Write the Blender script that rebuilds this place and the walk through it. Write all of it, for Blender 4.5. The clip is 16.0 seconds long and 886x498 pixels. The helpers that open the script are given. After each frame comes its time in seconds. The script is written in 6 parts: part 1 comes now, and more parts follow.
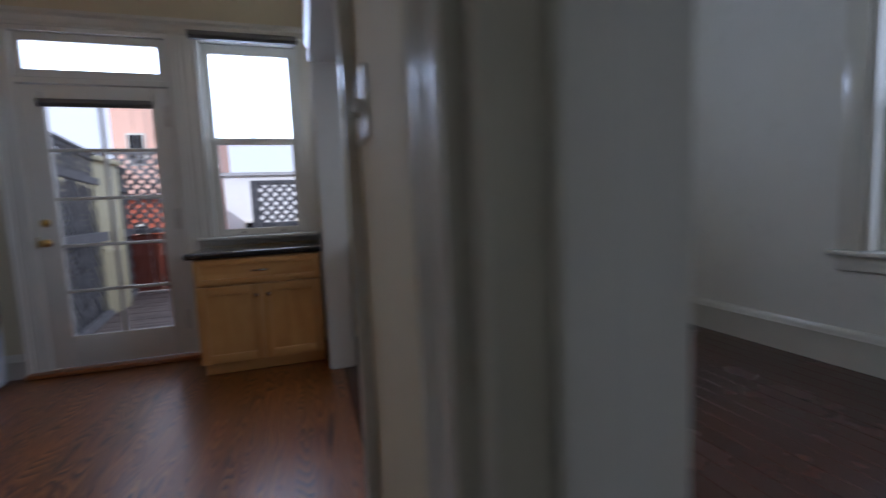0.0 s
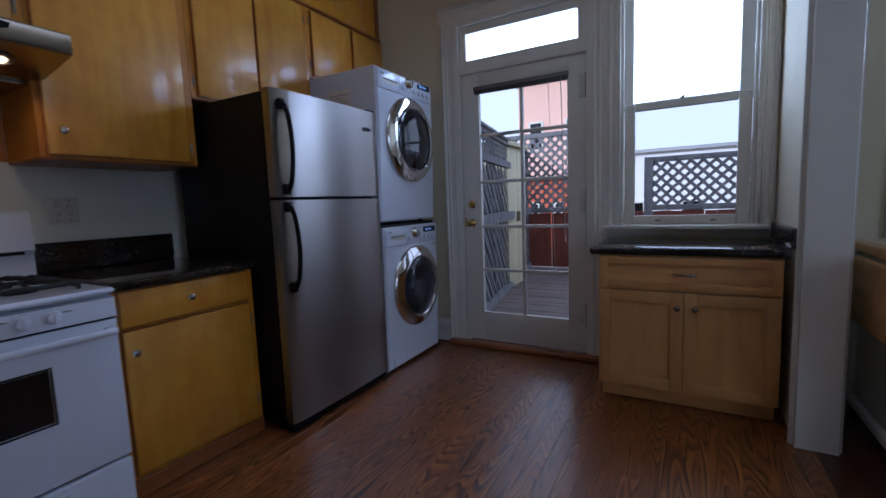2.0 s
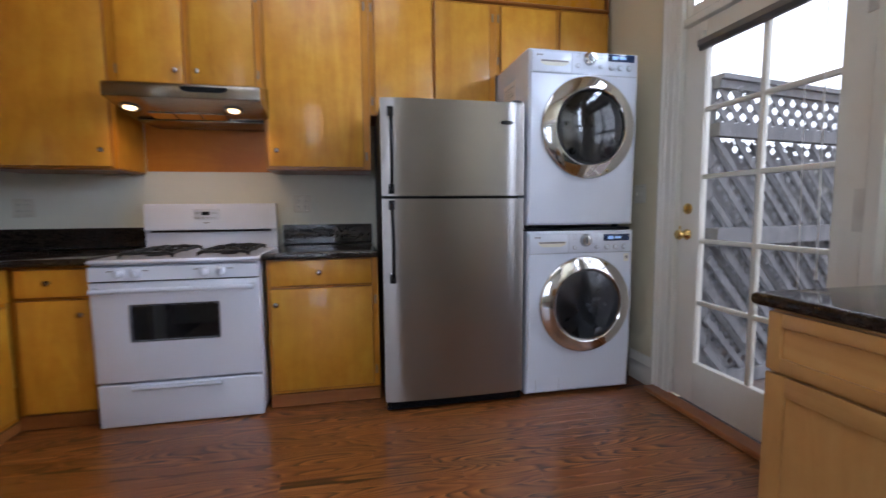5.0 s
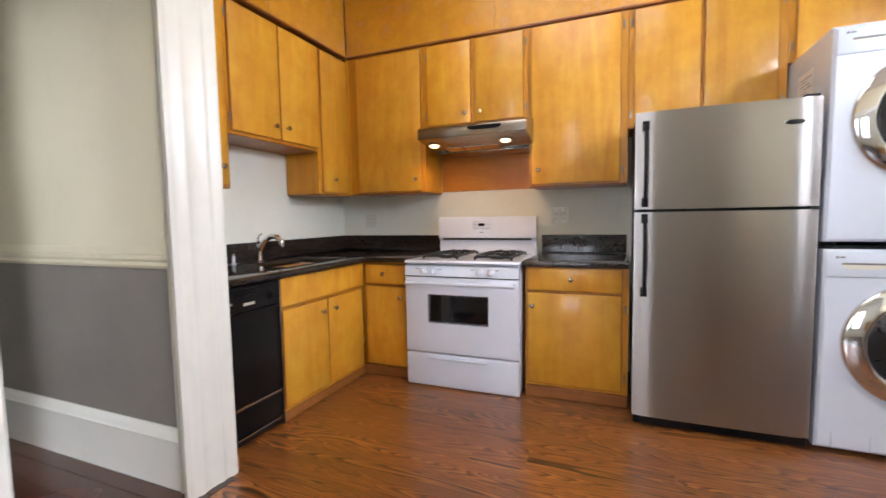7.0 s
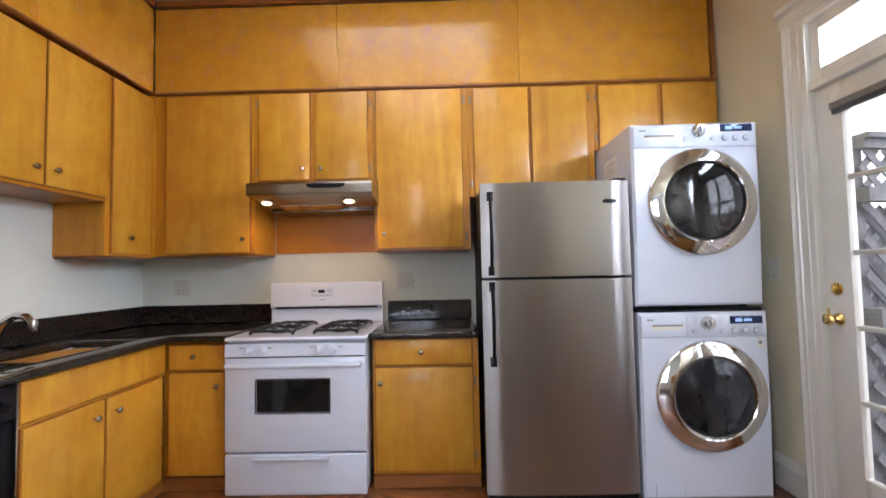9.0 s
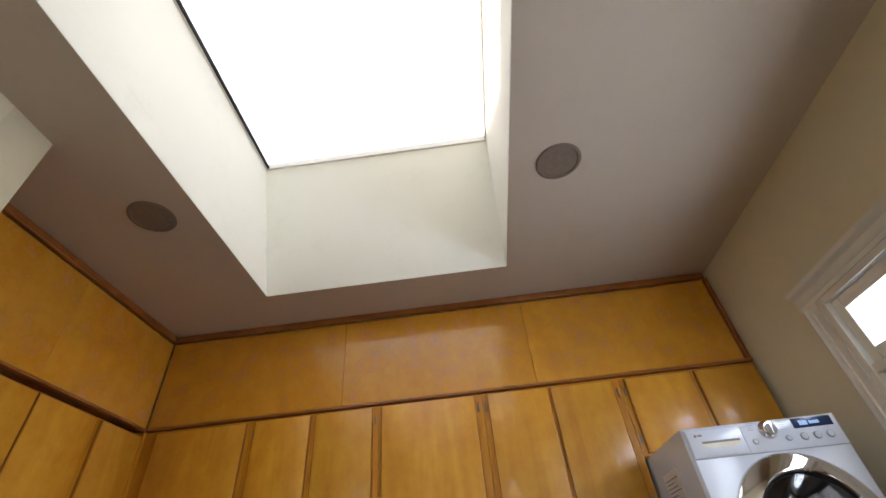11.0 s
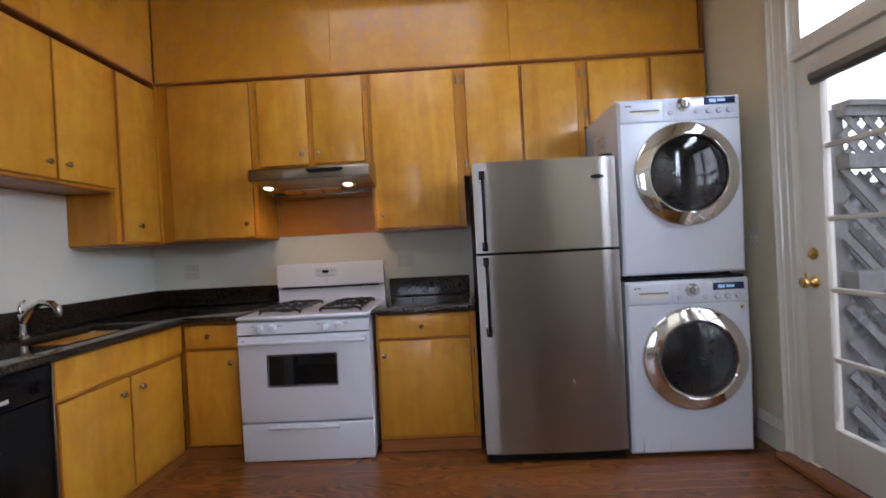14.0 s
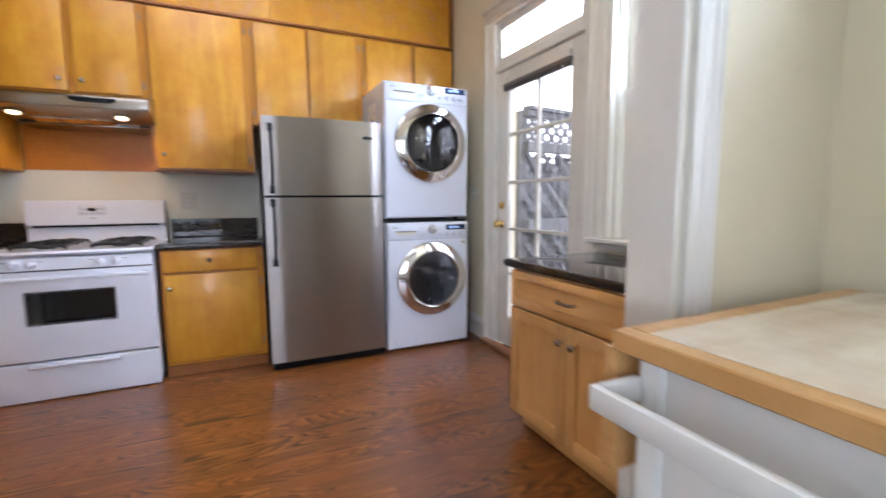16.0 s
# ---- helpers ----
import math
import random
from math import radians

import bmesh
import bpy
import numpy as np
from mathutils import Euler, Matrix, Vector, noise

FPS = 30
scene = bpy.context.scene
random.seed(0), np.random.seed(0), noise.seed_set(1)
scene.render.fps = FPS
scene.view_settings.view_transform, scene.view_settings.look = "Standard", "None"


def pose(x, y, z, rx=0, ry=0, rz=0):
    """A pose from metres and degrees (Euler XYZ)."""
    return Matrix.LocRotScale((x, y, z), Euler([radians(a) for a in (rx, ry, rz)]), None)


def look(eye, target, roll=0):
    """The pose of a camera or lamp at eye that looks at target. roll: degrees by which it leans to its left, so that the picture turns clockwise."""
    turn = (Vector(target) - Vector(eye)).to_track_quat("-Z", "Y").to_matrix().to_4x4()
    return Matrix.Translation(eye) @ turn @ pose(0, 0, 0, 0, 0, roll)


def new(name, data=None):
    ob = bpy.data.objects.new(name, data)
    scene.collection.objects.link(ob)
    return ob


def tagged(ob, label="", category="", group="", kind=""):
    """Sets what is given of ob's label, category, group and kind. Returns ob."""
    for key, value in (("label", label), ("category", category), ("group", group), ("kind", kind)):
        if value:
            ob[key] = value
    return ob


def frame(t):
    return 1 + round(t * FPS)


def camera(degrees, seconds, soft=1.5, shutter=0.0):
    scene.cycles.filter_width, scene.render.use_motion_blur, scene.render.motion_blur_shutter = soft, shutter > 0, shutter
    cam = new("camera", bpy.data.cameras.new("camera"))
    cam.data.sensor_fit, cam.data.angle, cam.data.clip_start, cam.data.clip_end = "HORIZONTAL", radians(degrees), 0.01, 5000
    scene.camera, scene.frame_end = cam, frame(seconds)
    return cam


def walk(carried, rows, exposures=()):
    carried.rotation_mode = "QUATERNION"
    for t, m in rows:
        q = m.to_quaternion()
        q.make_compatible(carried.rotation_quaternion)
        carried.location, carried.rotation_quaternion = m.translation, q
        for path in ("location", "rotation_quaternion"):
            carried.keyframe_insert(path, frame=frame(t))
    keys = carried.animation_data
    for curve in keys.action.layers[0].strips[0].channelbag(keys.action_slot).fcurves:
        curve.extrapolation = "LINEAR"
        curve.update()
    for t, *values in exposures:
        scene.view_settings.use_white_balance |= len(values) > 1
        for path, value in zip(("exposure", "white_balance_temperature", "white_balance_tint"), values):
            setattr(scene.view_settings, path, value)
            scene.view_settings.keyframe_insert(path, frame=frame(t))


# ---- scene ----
# ---------------------------------------------------------------- camera
cam = camera(91.1, 16.0, shutter=0.4)
PATH = [
    (0, (2.865, 0.346, 1.082), (3.452, 2.252, 0.891), -2.6),
    (0.5, (2.691, 0.453, 1.103), (2.596, 2.442, 0.914), 0.8),
    (1, (2.688, 0.647, 1.08), (1.877, 2.47, 0.95), 2.85),
    (1.5, (2.577, 0.832, 1.108), (1.638, 2.59, 0.938), 0.3),
    (2, (2.525, 1.081, 1.121), (1.556, 2.817, 0.908), -2.2),
    (2.5, (2.557, 1.453, 1.135), (1.429, 3.101, 1.034), 1.0),
    (3, (2.579, 1.844, 1.13), (1.307, 3.386, 1.206), 1.8),
    (3.2, (2.554, 1.928, 1.099), (1.302, 3.488, 1.11), 3.5),
    (5.3, (3.246, 2.391, 1.105), (1.259, 2.533, 0.925), -0.7),
    (5.5, (3.285, 2.416, 1.132), (1.293, 2.414, 0.952), -0.4),
    (6, (3.351, 2.449, 1.136), (1.373, 2.213, 0.966), 0.4),
    (6.5, (3.38, 2.426, 1.14), (1.442, 1.95, 1.011), -1.0),
    (7, (3.389, 2.42, 1.152), (1.542, 1.668, 1.007), -1.0),
    (7.5, (3.384, 2.406, 1.146), (1.591, 1.54, 0.964), -0.7),
    (8, (3.322, 2.372, 1.163), (1.436, 1.712, 1.082), -1.7),
    (8.5, (3.235, 2.348, 1.194), (1.239, 2.215, 1.159), -3.6),
    (9, (3.163, 2.33, 1.222), (1.166, 2.294, 1.318), -1.2),
    (9.5, (3.055, 2.376, 1.251), (1.109, 2.234, 1.693), -2.5),
    (10, (3.0, 2.41, 1.404), (1.169, 2.279, 2.198), -2.9),
    (10.2, (2.998, 2.407, 1.45), (1.266, 2.35, 2.448), -3.6),
    (11.2, (2.95, 2.42, 1.47), (1.399, 2.36, 2.729), -6.0),
    (12.3, (3.004, 2.402, 1.441), (1.246, 2.313, 2.389), -8.2),
    (12.5, (3.03, 2.403, 1.452), (1.216, 2.296, 2.286), -8.2),
    (13, (3.085, 2.393, 1.346), (1.158, 2.246, 1.862), -5.3),
    (13.5, (3.186, 2.371, 1.265), (1.212, 2.215, 1.543), -2.2),
    (14, (3.277, 2.376, 1.223), (1.278, 2.319, 1.214), -3.0),
    (14.5, (3.336, 2.407, 1.181), (1.339, 2.441, 1.081), -2.0),
    (15, (3.453, 2.466, 1.155), (1.466, 2.555, 0.942), 1.8),
    (15.5, (3.62, 2.44, 1.145), (1.66, 2.79, 0.98), -0.3),
    (16, (3.877, 2.349, 1.135), (2.073, 3.185, 0.913), -0.4),
]
EXPOSURES = [(0.0, -1.15, 5200, 18), (0.5, -1.3, 4600, 16), (1.0, -1.3, 4750, 18), (2.5, -1.2, 4800, 18), (3.2, -1.05, 4900, 18), (5.3, 0.35, 5700, 16), (6.5, 0.93, 6100, 16), (7.5, 0.97, 6250, 16), (9.0, 0.77, 5850, 16), (10.2, 0.45, 6500, 15),
             (12.3, -1.05, 5900, 14), (12.6, -1.0, 5900, 14), (13.0, -0.65, 6100, 17), (13.5, -0.25, 6100, 17), (14.2, 0.25, 5700, 17), (16.0, 0.85, 5700, 17)]
walk(cam, [(t, look(eye, target, roll)) for t, eye, target, roll in PATH], EXPOSURES)

# ---------------------------------------------------------------- light
SUN_ELEVATION, SUN_AZIMUTH = 20.0, 205.0      # azimuth: compass style, 0 = +y, clockwise
world = bpy.data.worlds.new("sky")
world.use_nodes = True
scene.world = world
wn = world.node_tree
sky = wn.nodes.new("ShaderNodeTexSky")
sky.sky_type = 'NISHITA'
sky.sun_disc = False
sky.sun_elevation = radians(SUN_ELEVATION)
sky.sun_rotation = radians(SUN_AZIMUTH)
sky.dust_density = 3.0
wn.nodes["Background"].inputs[1].default_value = 0.15
# thin bright cloud over the sky
coord = wn.nodes.new("ShaderNodeTexCoord")
cloud = wn.nodes.new("ShaderNodeTexNoise")
cloud.inputs["Scale"].default_value, cloud.inputs["Detail"].default_value, cloud.inputs["Roughness"].default_value = 3.0, 6.0, 0.6
cover = wn.nodes.new("ShaderNodeMapRange")
cover.inputs[1].default_value, cover.inputs[2].default_value, cover.inputs[3].default_value, cover.inputs[4].default_value = 0.35, 0.65, 0.90, 1.0
veil = wn.nodes.new("ShaderNodeMix")
veil.data_type = 'RGBA'
veil.inputs[7].default_value = (16.0, 16.1, 16.3, 1)
wn.links.new(coord.outputs["Generated"], cloud.inputs["Vector"])
wn.links.new(cloud.outputs["Fac"], cover.inputs[0])
wn.links.new(cover.outputs[0], veil.inputs[0])
wn.links.new(sky.outputs[0], veil.inputs[6])
wn.links.new(veil.outputs[2], wn.nodes["Background"].inputs[0])

sun_data = bpy.data.lights.new("sun", 'SUN')
sun_data.energy, sun_data.angle, sun_data.color = 5.0, radians(0.5), (1.0, 0.93, 0.82)
sun = new("sun", sun_data)
az, el = radians(SUN_AZIMUTH), radians(SUN_ELEVATION)
sun.matrix_world = look((math.sin(az) * math.cos(el) * 30, math.cos(az) * math.cos(el) * 30, math.sin(el) * 30), (0, 0, 0))


def lamp(name, kind, m, energy, colour, size):
    d = bpy.data.lights.new(name, kind)
    d.energy, d.color = energy, colour
    if kind == 'AREA':
        d.shape, d.size, d.size_y = 'RECTANGLE', size[0], size[1]
    elif kind == 'SPOT':
        d.spot_size, d.spot_blend, d.shadow_soft_size = radians(150), 0.6, size
    else:
        d.shadow_soft_size = size
    o = new(name, d)
    o.matrix_world = m
    return o


# hood bulbs
for y in (1.18, 1.70):
    lamp("hood_bulb", 'SPOT', look((0.47, y, 1.645), (0.40, y, 0.5)), 2.3, (1.0, 0.62, 0.30), 0.02)

# daylight standing in the dining room windows
for y, watts in ((1.485, 14.0), (-0.05, 24.0)):
    lamp("window_daylight", 'AREA', look((6.095, y, 1.6), (3.0, y, 1.3)), watts, (0.80, 0.90, 1.0), (0.9, 1.65))
# sky light standing in the upper panes to the north
lamp("window_daylight", 'AREA', look((2.51, 4.265, 2.03), (2.51, 0.0, 2.03)), 17.0, (0.78, 0.89, 1.0), (0.66, 0.74))
lamp("window_daylight", 'AREA', look((1.488, 4.172, 2.252), (1.488, 0.0, 2.252)), 8.0, (0.78, 0.89, 1.0), (0.86, 0.21))
lamp("window_daylight", 'AREA', look((3.975, 4.292, 2.235), (3.975, 0.0, 2.235)), 28.0, (0.78, 0.89, 1.0), (0.838, 0.322))

# ---------------------------------------------------------------- materials
class Net:
    """A node material under construction."""

    def __init__(self, name):
        self.m = bpy.data.materials.new(name)
        self.m.use_nodes = True
        self.t = self.m.node_tree
        self.b = self.t.nodes["Principled BSDF"]
        self.pos = self.n("ShaderNodeNewGeometry").outputs["Position"]

    def n(self, kind, **sets):
        node = self.t.nodes.new(kind)
        for key, v in sets.items():
            node.inputs[key.replace("_", " ")].default_value = v
        return node

    def link(self, a, b):
        self.t.links.new(a, b)

    def scaled(self, scale, shift=False):
        mp = self.n("ShaderNodeMapping")
        mp.inputs["Scale"].default_value = scale
        src = self.pos
        if shift:
            info = self.n("ShaderNodeObjectInfo")
            mul = self.n("ShaderNodeVectorMath")
            mul.operation = 'MULTIPLY_ADD'
            self.link(info.outputs["Random"], mul.inputs[0])
            mul.inputs[1].default_value = (13.7, 7.3, 5.1)
            self.link(self.pos, mul.inputs[2])
            src = mul.outputs[0]
        self.link(src, mp.inputs["Vector"])
        return mp.outputs[0]

    def noise(self, scale, stretch=(1, 1, 1), detail=4.0, rough=0.55, shift=False, distort=0.0):
        nz = self.n("ShaderNodeTexNoise", Scale=scale, Detail=detail, Roughness=rough, Distortion=distort)
        self.link(self.scaled(stretch, shift), nz.inputs["Vector"])
        return nz.outputs["Fac"]

    def ramp(self, fac, stops):
        r = self.n("ShaderNodeValToRGB")
        el = r.color_ramp.elements
        while len(el) < len(stops):
            el.new(0.5)
        for e, (p, c) in zip(el, stops):
            e.position, e.color = p, (*c, 1) if len(c) == 3 else c
        self.link(fac, r.inputs[0])
        return r.outputs[0]

    def mix(self, fac, a, b, kind='MIX'):
        m = self.n("ShaderNodeMix")
        m.data_type, m.blend_type = 'RGBA', kind
        for v, sock in ((fac, m.inputs[0]), (a, m.inputs[6]), (b, m.inputs[7])):
            if isinstance(v, bpy.types.NodeSocket):
                self.link(v, sock)
            elif isinstance(v, tuple):
                sock.default_value = (*v, 1)
            else:
                sock.default_value = v
        return m.outputs[2]

    def bump(self, fac, strength, distance=0.002):
        b = self.n("ShaderNodeBump", Strength=strength, Distance=distance)
        self.link(fac, b.inputs["Height"])
        self.link(b.outputs[0], self.b.inputs["Normal"])
        return b

    def rough_from(self, fac, low, high):
        r = self.n("ShaderNodeMapRange")
        r.inputs[3].default_value, r.inputs[4].default_value = low, high
        self.link(fac, r.inputs[0])
        self.link(r.outputs[0], self.b.inputs["Roughness"])


def paint(name, colour, rough=0.45, var=0.08, bump=0.08, scale=6.0, dirt=(0.35, 0.3, 0.22), dirty=0.10, coat=0.0):
    """Painted or enamelled surface: broad unevenness, faint grime and brush or roller relief."""
    k = Net(name)
    broad = k.noise(scale * 0.3, detail=3)
    fine = k.noise(scale * 14, detail=5)
    c = k.mix(k.ramp(broad, [(0.3, (0, 0, 0)), (0.75, (1, 1, 1))]), tuple(v * (1 - var) for v in colour), tuple(min(v * (1 + var * 0.5), 0.95) for v in colour))
    spots = k.ramp(k.noise(scale * 1.7, detail=6, rough=0.7), [(0.55, (0, 0, 0)), (0.8, (dirty,) * 3)])
    c = k.mix(spots, c, tuple(a * b for a, b in zip(colour, dirt)))
    k.link(c, k.b.inputs["Base Color"])
    k.rough_from(fine, rough * 0.85, min(rough * 1.2, 1))
    k.bump(fine, bump, 0.001)
    k.b.inputs["Coat Weight"].default_value = coat
    return k.m


def wood(name, dark, mid, light, axis=2, rough=0.35, ring=1.0, coat=0.15, shift=False, blotch=0.3, bump=0.02, pore=0.05):
    """Wood with its grain along one axis: pores, broad figure and blotches."""
    k = Net(name)
    along = [1.0, 1.0, 1.0]
    along[axis] = 0.16
    figure = k.noise(7 * ring, tuple(along), detail=3, shift=shift, distort=1.5)
    along[axis] = 0.02
    pores = k.noise(130 * ring, tuple(along), detail=3, rough=0.6, shift=shift)
    blot = k.noise(7.5, (1, 1, 1), detail=6, rough=0.65, shift=shift)
    c = k.ramp(figure, [(0.25, dark), (0.5, mid), (0.75, light)])
    c = k.mix(k.ramp(pores, [(0.38, (pore,) * 3), (0.55, (0, 0, 0))]), c, dark)
    c = k.mix(blotch, c, k.ramp(blot, [(0.3, dark), (0.62, light)]))
    if shift:
        info = k.n("ShaderNodeObjectInfo")
        c = k.mix(0.55, c, k.ramp(info.outputs["Random"], [(0.0, (0.80,) * 3), (0.5, (0.97,) * 3), (1.0, (1.12,) * 3)]), 'MULTIPLY')
    k.link(c, k.b.inputs["Base Color"])
    k.rough_from(blot, rough * 1.25, rough * 0.8)
    k.bump(pores, bump, 0.0006)
    k.b.inputs["Coat Weight"].default_value = coat
    k.b.inputs["Coat Roughness"].default_value = 0.08
    return k.m


def metal(name, colour, rough, brushed=None, bump=0.05):
    k = Net(name)
    k.b.inputs["Metallic"].default_value = 1.0
    k.b.inputs["Base Color"].default_value = (*colour, 1)
    if brushed is not None:
        st = [1.0, 1.0, 1.0]
        st[brushed] = 0.3
        smear = k.noise(2.5, tuple(st), detail=2)
        k.bump(k.noise(3.2, (1, 1, 0.6), detail=1.5), bump, 0.02)
        k.b.inputs["Roughness"].default_value = rough
        along = k.n("ShaderNodeTangent")
        along.direction_type, along.axis = 'RADIAL', 'Z'
        k.link(along.outputs[0], k.b.inputs["Tangent"])
        k.b.inputs["Anisotropic"].default_value = 0.9
        k.b.inputs["Anisotropic Rotation"].default_value = 0.25
        c = k.mix(smear, tuple(v * 0.93 for v in colour), tuple(v * 1.05 for v in colour))
        k.link(c, k.b.inputs["Base Color"])
    else:
        f = k.noise(30, detail=4)
        k.rough_from(f, rough * 0.7, rough * 1.4)
    return k.m


def plain(name, colour, rough=0.4, var=0.12, scale=25, bump=0.05):
    return paint(name, colour, rough, var, bump, scale, dirty=0.05)


def glass(name, tint=(1, 1, 1), rough=0.0, ior=1.25, wavy=0.02):
    k = Net(name)
    k.b.inputs["Base Color"].default_value = (*tint, 1)
    k.b.inputs["Transmission Weight"].default_value = 1.0
    k.b.inputs["IOR"].default_value = ior
    k.b.inputs["Roughness"].default_value = rough
    if wavy:
        k.bump(k.noise(3, detail=2), wavy, 0.002)
    return k.m


def glow(name, colour, strength):
    k = Net(name)
    k.b.inputs["Emission Color"].default_value = (*colour, 1)
    k.b.inputs["Emission Strength"].default_value = strength
    k.b.inputs["Base Color"].default_value = (*colour, 1)
    return k.m


def granite(name):
    k = Net(name)
    a = k.noise(95, detail=5, rough=0.7)
    b = k.noise(22, detail=4)
    c = k.ramp(a, [(0.42, (0.010, 0.008, 0.0065)), (0.56, (0.032, 0.024, 0.018)), (0.68, (0.06, 0.044, 0.034))])
    c = k.mix(k.ramp(b, [(0.5, (0, 0, 0)), (0.75, (0.6,) * 3)]), c, (0.045, 0.022, 0.016))
    k.link(c, k.b.inputs["Base Color"])
    k.rough_from(b, 0.05, 0.09)
    k.b.inputs["Specular IOR Level"].default_value = 0.5
    return k.m


def floor_wood(name, dark, mid, light, axis=1, rough=0.3, shift=True):
    """Stained oak strip: cathedral figure, dark open pores, satin varnish."""
    k = Net(name)
    st = [1.0, 1.0, 1.0]
    st[axis] = 0.11
    field = k.noise(9.0, tuple(st), detail=1.2, rough=0.35, shift=shift, distort=0.25)
    rings = k.n("ShaderNodeMath")
    rings.operation = 'MULTIPLY'
    rings.inputs[1].default_value = 24.0
    k.link(field, rings.inputs[0])
    saw = k.n("ShaderNodeMath")
    saw.operation = 'FRACT'
    k.link(rings.outputs[0], saw.inputs[0])
    st[axis] = 0.03
    pores = k.noise(330, tuple(st), detail=2, rough=0.6, shift=shift)
    broad = k.noise(2.2, detail=3)
    c = k.ramp(saw.outputs[0], [(0.0, mid), (0.10, light), (0.60, mid), (0.84, dark), (0.94, dark), (1.0, mid)])
    st[axis] = 0.05
    c = k.mix(k.ramp(k.noise(14, tuple(st), detail=3, shift=shift), [(0.40, (0.75,) * 3), (0.62, (0.0,) * 3)]), c, mid)
    st[axis] = 0.03
    c = k.mix(k.ramp(pores, [(0.36, (0.22,) * 3), (0.52, (0, 0, 0))]), c, tuple(v * 0.6 for v in dark))
    info = k.n("ShaderNodeObjectInfo")
    isl = k.n("ShaderNodeNewGeometry").outputs["Random Per Island"]
    src = info.outputs["Random"] if shift else isl
    c = k.mix(0.8, c, k.ramp(src, [(0.0, (0.78,) * 3), (0.5, (0.97, 0.95, 0.93)), (1.0, (1.18, 1.15, 1.1))]), 'MULTIPLY')
    c = k.mix(0.25, c, k.ramp(broad, [(0.3, (0.6,) * 3), (0.7, (1.2,) * 3)]), 'MULTIPLY')
    k.link(c, k.b.inputs["Base Color"])
    k.rough_from(broad, rough * 0.8, rough * 1.3)
    k.bump(pores, 0.06, 0.0006)
    k.b.inputs["Coat Weight"].default_value = 0.45
    k.b.inputs["Coat Roughness"].default_value = 0.20
    return k.m


